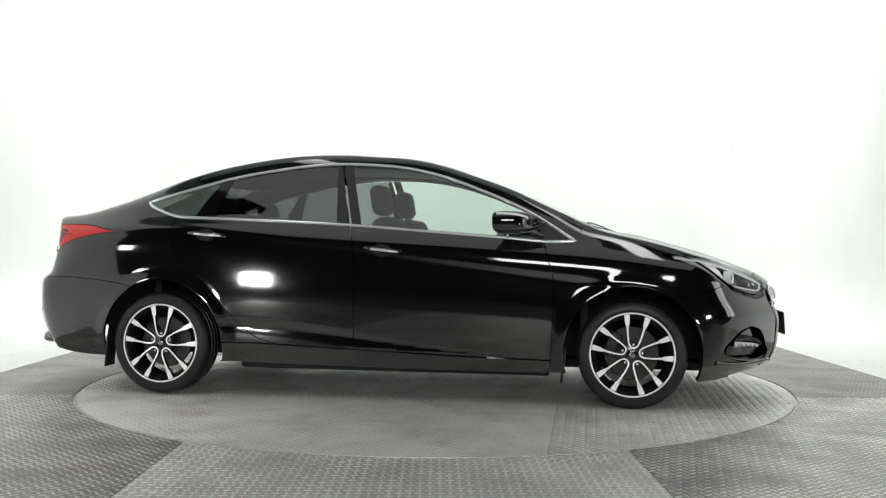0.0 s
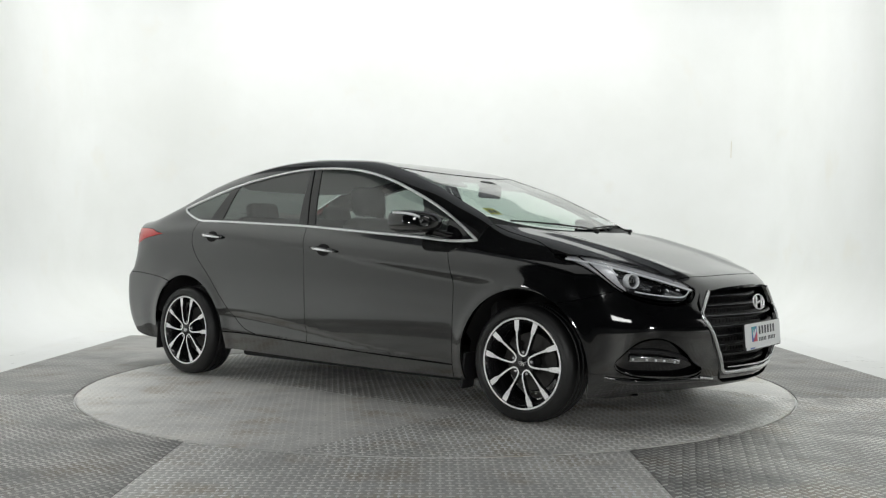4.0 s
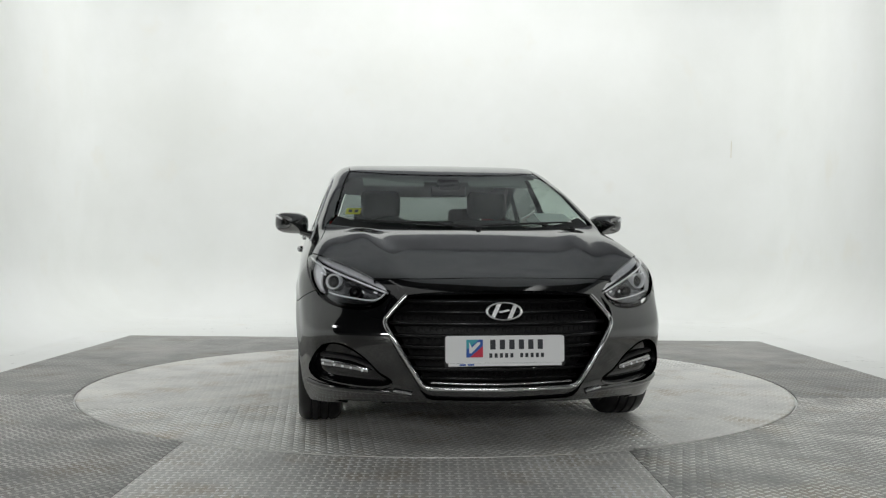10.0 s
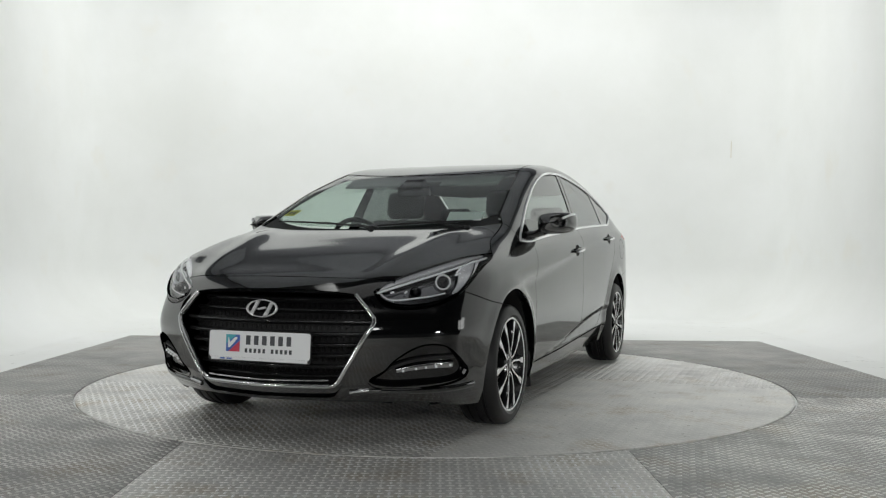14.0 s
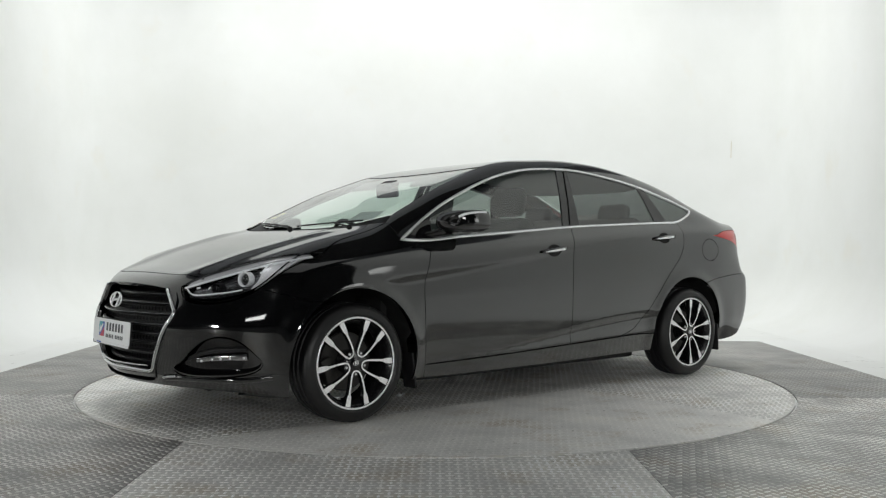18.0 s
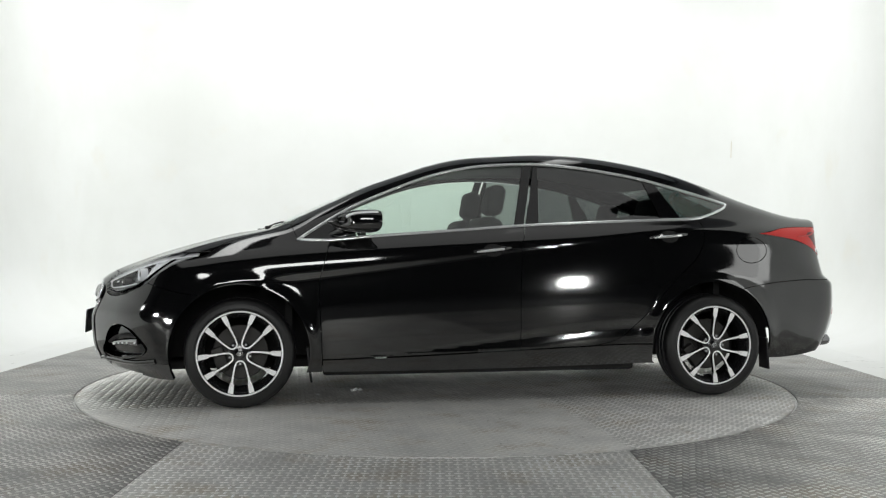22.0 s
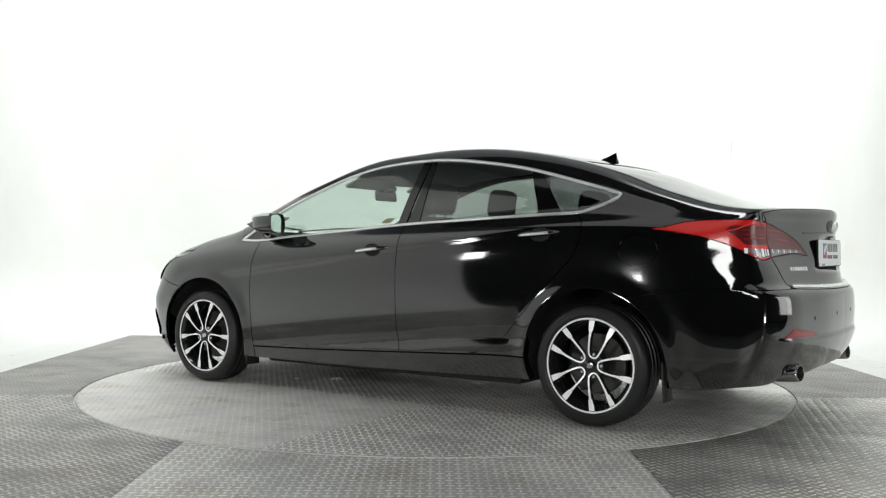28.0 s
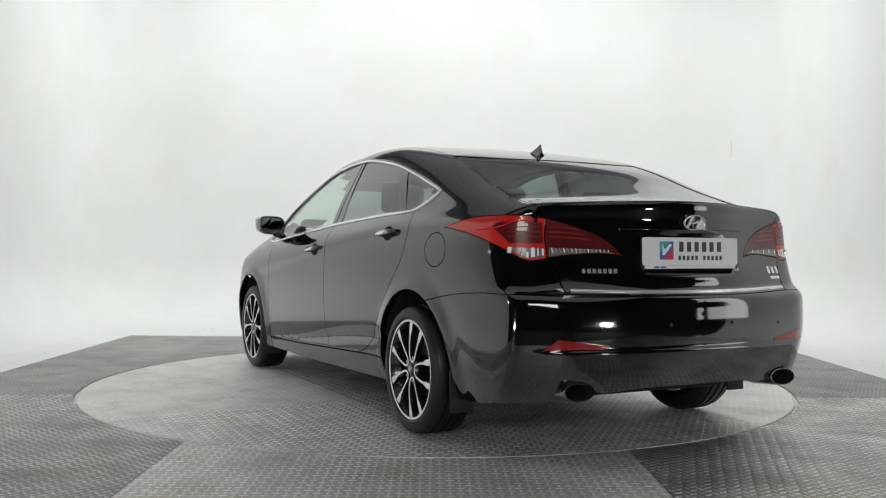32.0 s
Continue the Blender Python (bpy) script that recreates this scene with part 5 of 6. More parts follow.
        part("reflector_facet", sided(box_bm(w, 0.006, 0.009, 0.002, facing(p - np.array([0.022, 0.012, 0.0]), (0.8, 0.6, 0.15), a)), m), LAMP_WHITE, head)

    # fog lamp recess with its light strip
    fog = part("fog_recess", skin_mesh("fog_recess", NOSE, [fog_ring], mirror=m, step=0.025, depth=0.045, gap=-0.002, flange=-0.04), GLOSS_BLACK, car, "black recess with a slim light strip")
    strip = offset_line([(0.80, 0.362), (0.735, 0.358), (0.66, 0.350), (0.59, 0.338)], on_nose)
    part("light_strip", strip_mesh("light_strip", strip, np.linspace(0.034, 0.022, len(strip)), 0.006, -0.020, mirror=m), FOG_LENS, fog, "clear daytime light strip")
    for k in np.linspace(0.1, 0.9, 5):
        p = strip[int(k * (len(strip) - 1))]
        part("light_dot", sided(moved(disc_lamp(0.006, 0.003, 0.004), facing(p - np.array([0.010, 0.006, 0]), (0.85, 0.5, 0.0))), m), LAMP_WHITE, fog)
    hood = offset_line([(0.805, 0.398), (0.72, 0.394), (0.63, 0.376), (0.55, 0.343)], on_nose)
    part("recess_shelf", strip_mesh("recess_shelf", hood, 0.018, 0.010, -0.024, mirror=m), BLACK_TRIM, fog)
    blade = offset_line([(0.40, 0.246), (0.47, 0.250), (0.60, 0.249), (0.72, 0.250), (0.80, 0.256), (0.846, 0.266)], on_nose)
    part("bumper_blade", strip_mesh("bumper_blade", blade, 0.03, 0.013, -0.002, mirror=m), PAINT, front_bumper)
    tip = offset_line([(0.392, 0.252), (0.43, 0.258), (0.47, 0.263)], on_nose)
    part("blade_trim", strip_mesh("blade_trim", tip, 0.012, 0.006, 0.006, mirror=m), SATIN, front_bumper)

    # tail lamps: one part on the flank, one on the boot lid
    split_line = drawn(on_tail, [(top_split[1], top_split[2]), (0.645, 0.93), (low_split[1], low_split[2])], 0.012)
    outer = loop_of(tail_out_top[::-1], split_line, tail_out_low)
    lamp = part("tail_lamp", skin_mesh("tail_lamp", TAIL, [outer], mirror=m, step=0.02, gap=0.002, flange=0.02), RED, car, "red wrap-around tail lamp with a clear lower strip")
    boot_part = part("boot_lamp", skin_mesh("boot_lamp", TAIL, [loop_of(tail_in_top, split_line, tail_in_low[::-1])], mirror=m, step=0.02, gap=0.002, flange=0.02), RED_DARK, boot_lid, "dark red inner tail lamp with a clear lower strip")
    lo_out = cut(tail_out_low, lambda p: p[1] < 0.79)
    edge_out = drawn(on_tail, [(lo_out[-1][1], lo_out[-1][2]), (0.775, 0.886), (0.70, 0.886), (0.643, 0.881)], 0.012)
    clear_out = loop_of(lo_out, edge_out)
    part("clear_lens", skin_mesh("clear_lens", TAIL, [clear_out], mirror=m, step=0.015, gap=0.009, depth=-0.003, flange=0.003), LENS_DARK, lamp, "clear crystal reversing lens")
    for y, w, z0, z1 in ((0.778, 0.017, 0.858, 0.882), (0.742, 0.004, 0.842, 0.880), (0.722, 0.009, 0.838, 0.862), (0.700, 0.016, 0.842, 0.879), (0.680, 0.006, 0.846, 0.878), (0.661, 0.010, 0.848, 0.876)):
        rib = drawn(on_tail, [(y, z0), (y - 0.003, z1)], 0.006)
        part("lens_rib", strip_mesh("lens_rib", rib, w, 0.002, 0.003, mirror=m), LAMP_WHITE if w > 0.005 else SATIN, lamp)
    in_low = tail_in_low
    edge_in = drawn(on_tail, [(0.637, 0.883), (0.5, 0.881), (0.42, 0.876), (0.368, 0.864)], 0.012)
    clear_in = loop_of(edge_in, cut(in_low, lambda p: p[1] > 0.36)[::1])
    part("clear_lens", skin_mesh("clear_lens", TAIL, [clear_in], mirror=m, step=0.015, gap=0.005, depth=-0.003, flange=0.003), LENS_DARK, boot_part, "clear crystal lens strip")
    dark = loop_of(drawn(on_tail, [(0.80, 0.985), (0.70, 0.988), (0.652, 0.984)], 0.012), drawn(on_tail, [(0.652, 0.975), (0.652, 0.905)], 0.012), drawn(on_tail, [(0.655, 0.897), (0.72, 0.897), (0.77, 0.897)], 0.012), drawn(on_tail, [(0.777, 0.900), (0.815, 0.965)], 0.012))
    part("dark_lens", skin_mesh("dark_lens", TAIL, [dark], mirror=m, step=0.015, gap=0.001, depth=-0.002, flange=0.002), RED_DARK, lamp, "dark red lamp block")
    for z in (0.925, 0.945, 0.965):
        ribs = drawn(on_tail, [(0.665, z), (0.72, z), (0.775, z)], 0.012)
        part("lamp_rib", strip_mesh("lamp_rib", ribs, 0.004, 0.002, 0.003, mirror=m), RED_MID, lamp)
        ribs = drawn(on_tail, [(0.625, z), (0.54, z - 0.004), (0.46 + (z - 0.925), z - 0.012)], 0.012)
        part("lamp_rib", strip_mesh("lamp_rib", ribs, 0.005, 0.002, 0.001, mirror=m), RED_MID, boot_part)
    flash = drawn(on_tail, [(0.838, 0.957), (0.80, 0.965), (0.76, 0.985), (0.68, 0.995)], 0.012)
    part("lamp_rib", strip_mesh("lamp_rib", flash, 0.006, 0.003, 0.001, mirror=m), RED, lamp)
    rng = random.Random(4)
    for k in range(15):
        y = 0.622 - 0.0165 * k
        rib = drawn(on_tail, [(y, 0.879 - 0.006 * k / 14), (y - 0.002, 0.858 + 0.003 * rng.random())], 0.006)
        part("lens_rib", strip_mesh("lens_rib", rib, 0.003 + 0.003 * rng.random(), 0.0015, 0.003, mirror=m), LAMP_GREY if k % 3 else LAMP_WHITE, boot_part)
    # rear reflector, boot trim ends and exhaust
    glow = loop_of(drawn(on_tail, [(0.715, 0.468), (0.66, 0.515)], 0.01), drawn(on_tail, [(0.66, 0.515), (0.55, 0.500), (0.45, 0.484)], 0.01), drawn(on_tail, [(0.45, 0.484), (0.45, 0.478), (0.60, 0.472), (0.715, 0.468)], 0.01))
    part("rear_reflector", skin_mesh("rear_reflector", TAIL, [glow], mirror=m, step=0.015, gap=0.001, depth=-0.003, flange=0.004), RED_MID, rear_bumper, "red rear reflector")
    s = -1 if m else 1
    shape = Matrix.Diagonal((1, 1.0, 0.58, 1))
    tip_bm = lathe([(0.0575, 0.0), (0.0605, 0.0), (0.062, -0.004), (0.064, -0.012), (0.060, -0.16), (0.052, -0.16), (0.054, -0.02)], 40, axis="x", closed=True)
    tip_bm.transform(pose(-2.302, s * 0.560, 0.300, 0, 5, 0) @ Matrix.Diagonal((-1, 1.22, 0.62, 1)))
    bmesh.ops.recalc_face_normals(tip_bm, faces=tip_bm.faces[:])
    tail_pipe = part("exhaust_tip", tip_bm, PIPE_CHROME, car, "oval chrome exhaust tip")
    inner = lathe([(0.0535, -0.003), (0.050, -0.02), (0.049, -0.14), (0.0, -0.14)], 32, axis="x")
    inner.transform(pose(-2.302, s * 0.560, 0.300, 0, 5, 0) @ Matrix.Diagonal((-1, 1.22, 0.62, 1)))
    part("pipe_bore", inner, DARK, tail_pipe)
    for y, z in ((0.17, 0.565), (0.48, 0.555)):
        p = on_tail([y], [z])[0]
        n = outward(p[None])[0]
        part("parking_sensor", sided(moved(lathe([(0.0, 0.002), (0.0075, 0.002), (0.0095, 0.0005), (0.0095, -0.002)], 20), facing(p, n)), m), GLOSS_BLACK, rear_bumper)
    # mud flaps
    for wx, z0, z1 in ((1.008, 0.135, 0.33), (-1.748, 0.150, 0.34)):
        flap = box_bm(0.012, 0.11, z1 - z0, 0.004, pose(wx, 0.825 if wx > 0 else 0.806, (z0 + z1) / 2, 0, 7 if wx > 0 else 4, 0))
        part("mud_flap", sided(flap, m), BLACK_TRIM, car)

part("boot_trim", strip_mesh("boot_trim", drawn(on_tail, [(-0.585, 0.706), (-0.3, 0.700), (0.0, 0.698), (0.3, 0.700), (0.585, 0.706)], 0.02), 0.020, 0.007, 0.001), CHROME, boot_lid, "bright chrome boot strip")
# a thin dark chrome line stands in for the highlight on the lip's ridge
part("under_lip_glint", strip_mesh("under_lip_glint", drawn(on_tail, [(-0.335, 0.958), (0.0, 0.962), (0.335, 0.958)], 0.02), 0.006, 0.004, 0.001), DARK_CHROME, boot_lid)


def badge_row(name, y0, y1, z, height, count, gap):
    ys = np.linspace(y0, y1, count + 1)
    bm = bmesh.new()
    for a, b in zip(ys, ys[1:]):
        y = (a + b) / 2
        p = on_tail([y], [z])[0]
        n = outward(p[None])[0]
        blk = box_bm(abs(b - a) * (1 - gap), 0.003, height, 0.0006, facing(p, n), 1)
        me = bpy.data.meshes.new("tmp")
        blk.to_mesh(me)
        blk.free()
        bm.from_mesh(me)
        bpy.data.meshes.remove(me)
    part(name, bm, CHROME, boot_lid, "small chrome badge")


badge_row("boot_badge", 0.515, 0.362, 0.785, 0.019, 7, 0.3)
badge_row("boot_badge", -0.515, -0.62, 0.784, 0.034, 3, 0.35)
badge_row("boot_badge", -0.53, -0.61, 0.750, 0.014, 1, 0.0)


# door handles and mirrors
def handle_parts(door, x0, x1, z0, z1, m):
    xs = np.linspace(x0, x1, 15)
    zs = np.linspace(z0, z1, 15)
    base = on_side(xs, zs)
    n = outward(base)
    k = np.linspace(-1, 1, 15)
    lift = 0.022 * (1 - np.abs(k) ** 3) + 0.004
    line = base + n * lift[:, None]
    width = 0.030 * (1 - 0.55 * np.abs(k) ** 2.5)
    grip = part("door_handle", strip_mesh("door_handle", line, width, 0.012, 0.0, mirror=m), PAINT, door, "black door handle with a chrome face")
    face = line[1:-3] + n[1:-3] * 0.010
    part("handle_chrome", strip_mesh("handle_chrome", face - np.array([0, 0, 0.003]), width[1:-3] * 0.5, 0.004, 0.0, mirror=m), CHROME, grip)
    # no hollow is cut: a flat dark patch gives the shade of the handle's cup
    a = np.linspace(0, 2 * math.pi, 37)[:-1]
    cx, cz = (x0 + x1) / 2 - 0.005, (z0 + z1) / 2 - 0.003
    cup = on_side(cx + 0.058 * np.cos(a), cz + 0.036 * np.sin(a))
    part("handle_cup_shade", skin_mesh("handle_cup_shade", SECTION, [cup], mirror=m, step=0.015, depth=-0.0012, gap=0.0, flange=0.0), DARK, grip)


def mirror_housing():
    """A rounded wedge, blunt at the back where the glass sits."""
    bm = bmesh.new()
    n, rings = 28, []
    for i, (x, k) in enumerate(((0.905, 0.02), (0.902, 0.25), (0.892, 0.50), (0.872, 0.72), (0.84, 0.88), (0.795, 0.97), (0.745, 1.0), (0.705, 0.985), (0.694, 0.95))):
        row = []
        for j in range(n):
            a = 2 * math.pi * j / n
            c, s = math.cos(a), math.sin(a)
            w = 0.098 * math.copysign(abs(c) ** 0.62, c)
            hgt = (0.066 - 0.012 * (c + 1) / 2 * (1 if s < 0 else 0.2)) * math.copysign(abs(s) ** 0.62, s)
            row.append(bm.verts.new((x - 0.042 - 0.045 * (w / 0.098) * (1 - k * 0.6) - 0.012 * c, 0.955 + w * k + 0.01 * (1 - k), 1.028 + hgt * k + 0.006 * c * k)))
        rings.append(row)
    for a, b in zip(rings, rings[1:]):
        for j in range(n):
            bm.faces.new((a[j], a[(j + 1) % n], b[(j + 1) % n], b[j]))
    bm.faces.new(rings[0])
    back = [v.co.copy() for v in rings[-1]]
    inner = [bm.verts.new(Vector((v.x + 0.012, 0.955 + (v.y - 0.955) * 0.93, 1.028 + (v.z - 1.028) * 0.9))) for v in back]
    for j in range(n):
        bm.faces.new((rings[-1][j], rings[-1][(j + 1) % n], inner[(j + 1) % n], inner[j]))
    bmesh.ops.recalc_face_normals(bm, faces=bm.faces[:])
    glass_bm = bmesh.new()
    glass_bm.faces.new([glass_bm.verts.new(v.co) for v in inner])
    return smoothed(bm, 55), glass_bm


for m in (False, True):
    handle_parts(front_doors[m], 0.085, -0.135, 0.861, 0.884, m)
    handle_parts(rear_doors[m], -0.985, -1.215, 0.945, 0.963, m)
    shell, pane = mirror_housing()
    mirror = part("door_mirror", sided(shell, m), PAINT, car, "gloss black door mirror with a clear turn signal")
    part("mirror_glass", sided(pane, m), material("mirror_glass", (0.75, 0.80, 0.80), 0.01, 1.0), mirror)
    arm = [Vector((0.868, 0.815, 0.955)), Vector((0.835, 0.86, 0.965)), Vector((0.79, 0.905, 0.985))]
    bm = bmesh.new()
    rows = []
    for p, rx, rz in zip(arm, (0.05, 0.042, 0.04), (0.026, 0.022, 0.026)):
        rows.append([bm.verts.new(p + Vector((rx * math.cos(a), 0, rz * math.sin(a)))) for a in np.linspace(0, 2 * math.pi, 17)[:-1]])
    for a, b in zip(rows, rows[1:]):
        for j in range(16):
            bm.faces.new((a[j], a[(j + 1) % 16], b[(j + 1) % 16], b[j]))
    bmesh.ops.recalc_face_normals(bm, faces=bm.faces[:])
    part("mirror_arm", sided(smoothed(bm), m), GLOSS_BLACK, mirror)
    sig = []
    for x, k, a in ((0.892, 0.50, 30), (0.880, 0.64, 30), (0.862, 0.78, 30), (0.835, 0.90, 31), (0.795, 0.97, 33), (0.75, 1.0, 35), (0.71, 0.99, 37)):
        c, q = math.cos(radians(a)), math.sin(radians(a))
        w, hgt = 0.098 * c ** 0.62, (0.066 - 0.012 * (c + 1) / 2 * 0.2) * q ** 0.62
        sig.append((x - 0.042 - 0.045 * (w / 0.098) * (1 - k * 0.6) - 0.012 * c + 0.002, 0.955 + w * k + 0.01 * (1 - k) + 0.003, 1.028 + hgt * k + 0.006 * c * k + 0.001))
    part("turn_signal", strip_mesh("turn_signal", curve(sig, 0.01), 0.013, 0.005, 0.0, mirror=m, up=np.array([0.8, 0.55, 0.2])), LAMP_WHITE, mirror, "clear turn signal strip")

# roof fin, wipers, cowl
fin = bmesh.new()
prof = [(0.10, 0.0, 0.026), (0.05, 0.022, 0.022), (0.0, 0.034, 0.016), (-0.04, 0.049, 0.008), (-0.055, 0.052, 0.005), (-0.054, 0.036, 0.010), (-0.06, 0.0, 0.022)]
left = [fin.verts.new((x, 0.3 * w, z)) for x, z, w in prof]
right = [fin.verts.new((x, -0.3 * w, z)) for x, z, w in prof]
base_l = [fin.verts.new((x, w, -0.02)) for x, z, w in prof]
base_r = [fin.verts.new((x, -w, -0.02)) for x, z, w in prof]
for i in range(len(prof) - 1):
    fin.faces.new((left[i], left[i + 1], base_l[i + 1], base_l[i]))
    fin.faces.new((right[i + 1], right[i], base_r[i], base_r[i + 1]))
    fin.faces.new((left[i + 1], left[i], right[i], right[i + 1]))
bmesh.ops.remove_doubles(fin, verts=fin.verts[:], dist=1e-4)
bmesh.ops.recalc_face_normals(fin, faces=fin.faces[:])
part("roof_fin", moved(smoothed(fin, 50), pose(-1.095, 0, float(on_top([-1.10], [0.0])[0][2]) + 0.002, 0, 6, 0) @ Matrix.Diagonal((0.9, 0.8, 0.85, 1))), PAINT, car, "black shark-fin aerial")
cowl_ring = mirrored_ring(chained(drawn(on_top, [(1.34, 0.0), (1.33, 0.25), (1.285, 0.48), (1.205, 0.66), (1.12, 0.752)]), drawn(on_top, [(1.12, 0.752), (1.03, 0.708)], 0.02), screen_foot[::-1]))
part("cowl", skin_mesh("cowl", SECTION, [cowl_ring], step=0.03, depth=0.014, gap=-0.006, flange=0.03), BLACK_TRIM, car)


def wiper(y0, y1, x0, x1, px, py):
    """A blade on the glass with its arm from a pivot on the cowl."""
    w = part("wiper", strip_mesh("wiper", drawn(on_top, [(x0, y0), ((x0 + x1) / 2 + 0.006, (y0 + y1) / 2), (x1, y1)], 0.02), 0.009, 0.005, 0.004), BLACK_TRIM, car, "black wiper blade with its arm")
    mid = ((x0 * 0.45 + x1 * 0.55), (y0 * 0.45 + y1 * 0.55))
    part("wiper_arm", strip_mesh("wiper_arm", drawn(on_top, [(px, py), ((px + mid[0]) / 2, (py + mid[1]) / 2), mid], 0.02), 0.011, 0.004, 0.006), BLACK_TRIM, w)
    p = on_top([px], [py])[0]
    part("wiper_pivot", lathe([(0.0, 0.012), (0.012, 0.012), (0.016, 0.006), (0.016, -0.012)], 20, axis="z"), BLACK_TRIM, w).matrix_basis = pose(*p)


wiper(-0.62, 0.0, 1.135, 1.262, 1.295, 0.06)
wiper(0.08, 0.60, 1.258, 1.15, 1.24, 0.60)

# paper on the windscreen
def on_glass(name, x, y, w, h, mat, label):
    p = on_top([x], [y])[0]
    n = outward(p[None])[0]
    p = p - n * 0.007
    ob = part(name, box_bm(w, 0.001, h, 0, None), mat, windscreen, label)
    ob.matrix_basis = facing(p, n)
    return ob


badge = on_glass("sticker", 1.005, -0.605, 0.085, 0.085, STICKER_YELLOW, "small yellow sticker with dark marks")
for dx in (-0.017, 0.017):
    part("sticker_mark", box_bm(0.020, 0.0006, 0.040, 0, pose(dx, 0.001, 0)), INK, windscreen).matrix_basis = badge.matrix_basis
on_glass("paper_disc", 1.085, 0.53, 0.19, 0.115, PAPER, "white paper discs behind the windscreen")


# ---- cabin ----
def cushion(sx, sy, sz, m, bevel=0.05):
    return box_bm(sx, sy, sz, min(bevel, sx * 0.45, sy * 0.45, sz * 0.45), m, 4)


for s in (1, -1):
    seat = part("front_seat", cushion(0.50, 0.50, 0.16, pose(0.28, s * 0.37, 0.48, 0, -8, 0)), CLOTH, car, "dark cloth front seat")
    part("seat_back", cushion(0.15, 0.50, 0.60, pose(-0.03, s * 0.37, 0.78, 0, -16, 0), 0.06), CLOTH, seat)
    for k in (1, -1):
        part("side_bolster", cushion(0.20, 0.09, 0.46, pose(0.0, s * 0.37 + k * 0.22, 0.76, 0, -16, 0), 0.04), CLOTH, seat)
        part("headrest_post", box_bm(0.012, 0.012, 0.10, 0, pose(-0.14, s * 0.37 + k * 0.06, 1.09, 0, -14, 0)), SATIN, seat)
    part("headrest", cushion(0.10, 0.27, 0.19, pose(-0.15, s * 0.37, 1.18, 0, -10, 0), 0.045), CLOTH, seat)
bench = part("rear_seat", cushion(0.52, 1.30, 0.16, pose(-0.72, 0, 0.50, 0, -6, 0)), CLOTH, car, "dark cloth rear bench seat")
part("seat_back", cushion(0.16, 1.30, 0.62, pose(-1.05, 0, 0.79, 0, -22, 0), 0.05), CLOTH, bench)
for y in (-0.38, 0.38):
    part("headrest", cushion(0.09, 0.26, 0.15, pose(-1.17, y, 1.12, 0, -14, 0), 0.04), CLOTH, bench)
part("parcel_shelf", box_bm(0.50, 1.16, 0.03, 0.01, pose(-1.47, 0, 1.055)), DASH, car)
dash = part("dashboard", cushion(0.42, 1.42, 0.20, pose(0.92, 0, 0.85, 0, 8, 0), 0.07), DASH, car, "dark plastic dashboard")
part("instrument_cowl", cushion(0.20, 0.36, 0.09, pose(0.76, -0.37, 0.945, 0, 6, 0), 0.035), DASH, dash)
part("centre_console", cushion(0.70, 0.24, 0.36, pose(0.45, 0, 0.50, 0, -6, 0), 0.04), DASH, dash)
part("air_vent", box_bm(0.03, 0.16, 0.06, 0.01, pose(0.735, 0.05, 0.86)), BLACK_TRIM, dash)
rim_pts = 40
wheel_bm = bmesh.new()
rows = []
for i in range(rim_pts):
    a = 2 * math.pi * i / rim_pts
    rows.append([wheel_bm.verts.new((0.0 + 0.015 * math.sin(b), (0.178 + 0.015 * math.cos(b)) * math.cos(a), (0.178 + 0.015 * math.cos(b)) * math.sin(a))) for b in np.linspace(0, 2 * math.pi, 9)[:-1]])
for i in range(rim_pts):
    a, b = rows[i], rows[(i + 1) % rim_pts]
    for j in range(8):
        wheel_bm.faces.new((a[j], a[(j + 1) % 8], b[(j + 1) % 8], b[j]))
bmesh.ops.recalc_face_normals(wheel_bm, faces=wheel_bm.faces[:])
steer = part("steering_wheel", smoothed(wheel_bm), DASH, car, "dark leather steering wheel")
steer.matrix_basis = pose(0.58, -0.37, 0.90, 0, 24, 0)
part("wheel_hub", cushion(0.05, 0.13, 0.12, Matrix(), 0.02), DASH, steer)
for a in (0, 180, 270):
    part("wheel_spoke", box_bm(0.02, 0.10, 0.035, 0.008, pose(0, 0.11 * math.cos(radians(a)), 0.11 * math.sin(radians(a)), a, 0, 0)), DASH, steer)
part("rear_view_mirror", cushion(0.03, 0.22, 0.065, pose(0.56, 0, 1.235, 0, 8, 0), 0.012), BLACK_TRIM, car)
part("sensor_housing", cushion(0.10, 0.14, 0.04, pose(0.56, 0, 1.278, 0, 24, 0), 0.015), BLACK_TRIM, car)
part("headlining", skin_mesh("headlining", SECTION, [mirrored_ring(chained(screen_head[::-1], roof_side, roof_tail))], step=0.06, depth=0.035, gap=-0.03, flange=0.0), LINING, car)
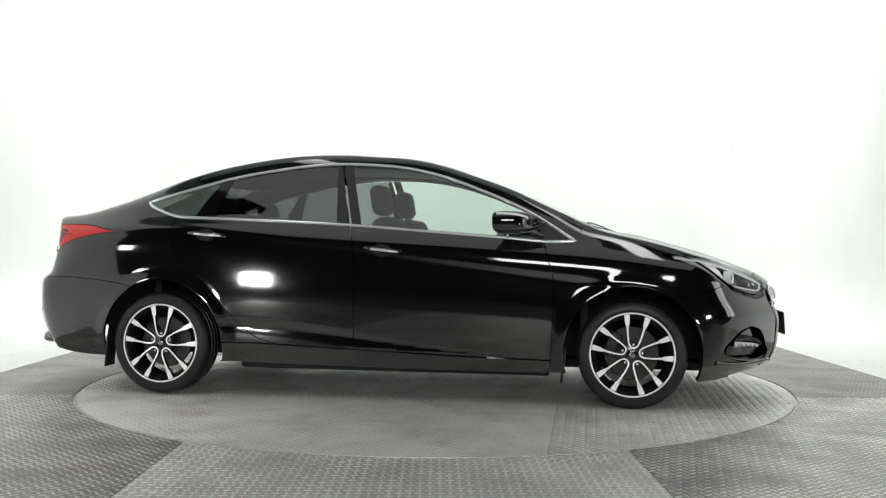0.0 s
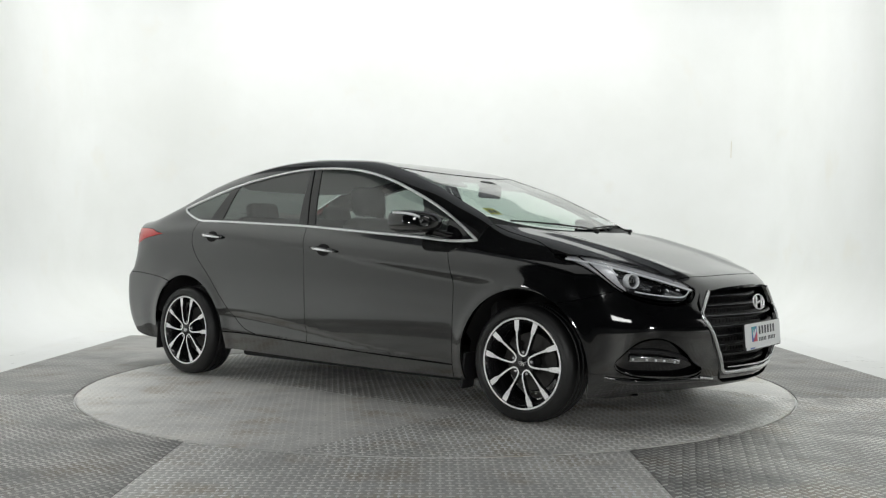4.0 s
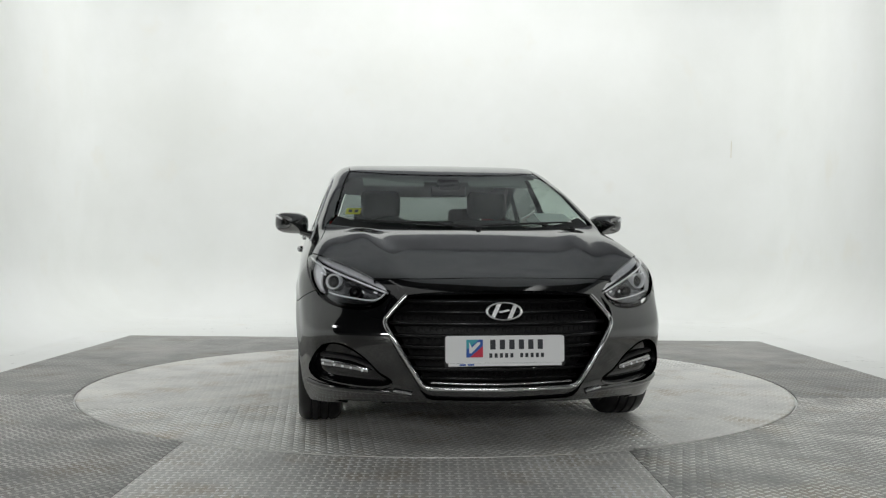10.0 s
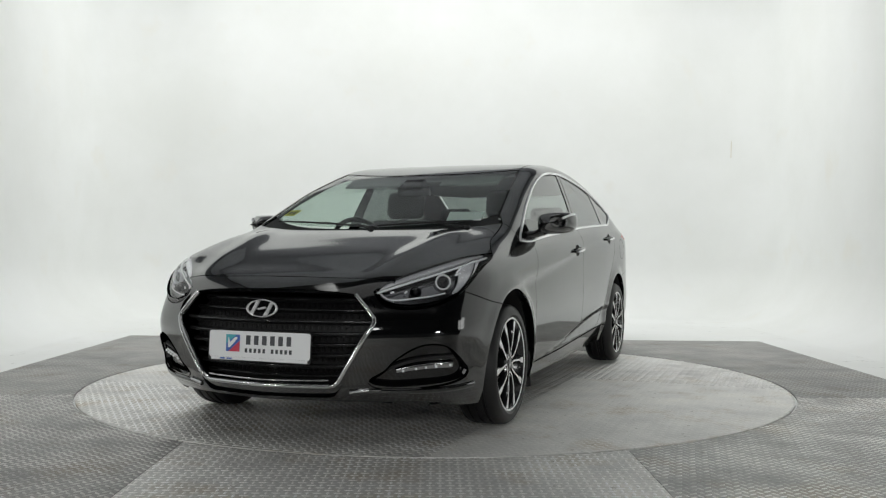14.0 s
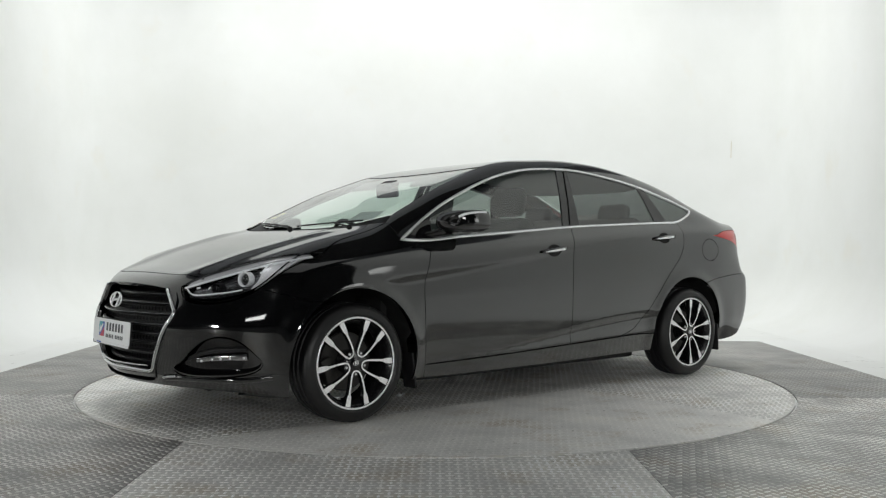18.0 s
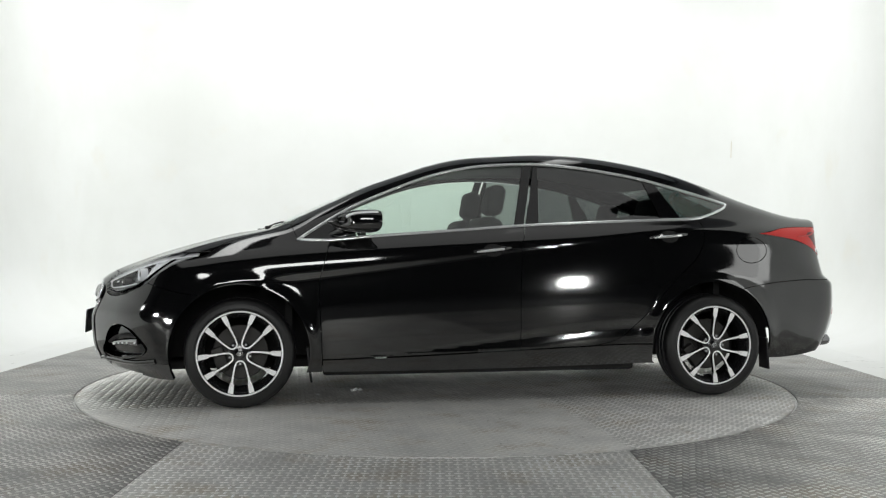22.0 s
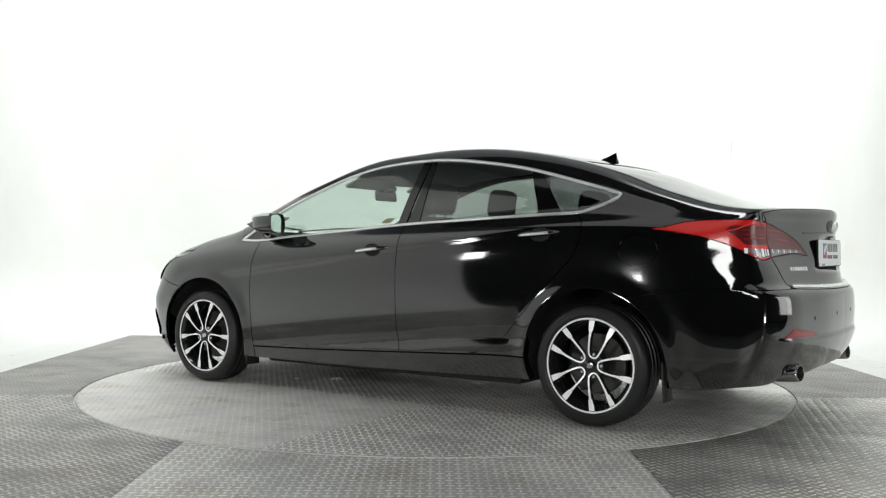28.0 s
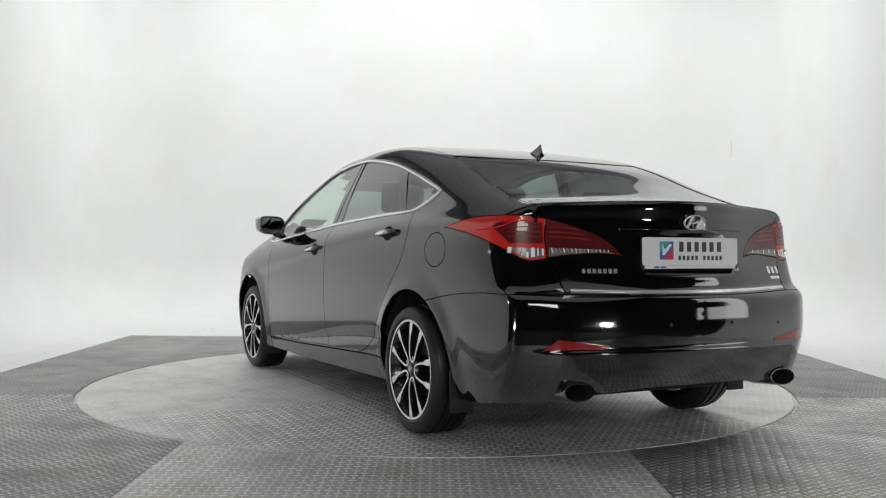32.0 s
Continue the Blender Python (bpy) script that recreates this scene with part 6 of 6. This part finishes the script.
for m in (False, True):
    part("door_lining", skin_mesh("door_lining", SECTION, [front_door_ring], mirror=m, step=0.06, depth=0.075, gap=0.01, flange=0.0), DASH, front_doors[m])
    part("door_lining", skin_mesh("door_lining", SECTION, [rear_door_ring], mirror=m, step=0.06, depth=0.075, gap=0.01, flange=0.0), DASH, rear_doors[m])
    part("visor", sided(cushion(0.15, 0.38, 0.02, pose(0.42, 0.33, 1.30, 0, 22, 0), 0.008), m), LINING, car)


# ---- scraps of paper that lie on the turntable ----
def paper_scrap(seed, size):
    """A small crumpled piece of white paper."""
    rng = random.Random(seed)
    bm = bmesh.new()
    n = 5
    grid = [[bm.verts.new((size * (i / (n - 1) - 0.5) * (1 + 0.3 * rng.random()), 0.6 * size * (j / (n - 1) - 0.5) * (1 + 0.3 * rng.random()), 0.002 + 0.35 * size * rng.random() ** 2)) for j in range(n)] for i in range(n)]
    for i in range(n - 1):
        for j in range(n - 1):
            bm.faces.new((grid[i][j], grid[i + 1][j], grid[i + 1][j + 1], grid[i][j + 1]))
    bmesh.ops.recalc_face_normals(bm, faces=bm.faces[:])
    bmesh.ops.solidify(bm, geom=bm.faces[:], thickness=0.0006)
    me = bpy.data.meshes.new("paper_scrap")
    bm.to_mesh(me)
    bm.free()
    me.materials.append(PAPER)
    return tagged(new("paper_scrap", me), "small crumpled scrap of white paper on the turntable", "paper scrap", "scraps on the turntable")


SCRAPS = [(paper_scrap(3, 0.055), pose(0.56, 0.355, 0.001, 0, 0, 30)), (paper_scrap(8, 0.03), pose(0.80, 0.485, 0.001, 0, 0, 80))]


# ---- what moves: the table turns, and the car on it ----
TURN_DRIFT = spline((0.0, -0.26), (3.0, 0.09), (6.0, 0.28), (9.0, 0.1), (14.0, -0.1), (17.0, -0.24), (20.0, -0.06), (25.0, -0.07), (28.0, 0.05), (32.0, 0.23))
AXLE_X, AXLE_Y = 0.1464, -0.0164


def motions():
    car_rows, disc_rows = [], []
    for t in range(33):
        a = -9.2578 - 7.3277 * t + float(TURN_DRIFT(t))
        spin = pose(0, 0, 0, 0, 0, a)
        car_rows.append((t, spin @ pose(0, 0, 0, 0.088, 0.184, 0) @ pose(-AXLE_X, -AXLE_Y, 0.002)))
        disc_rows.append((t, spin))
    walk(car, car_rows)
    walk(disc, disc_rows)
    for scrap, at in SCRAPS:
        walk(scrap, [(t, spin @ at) for t, spin in disc_rows])


motions()
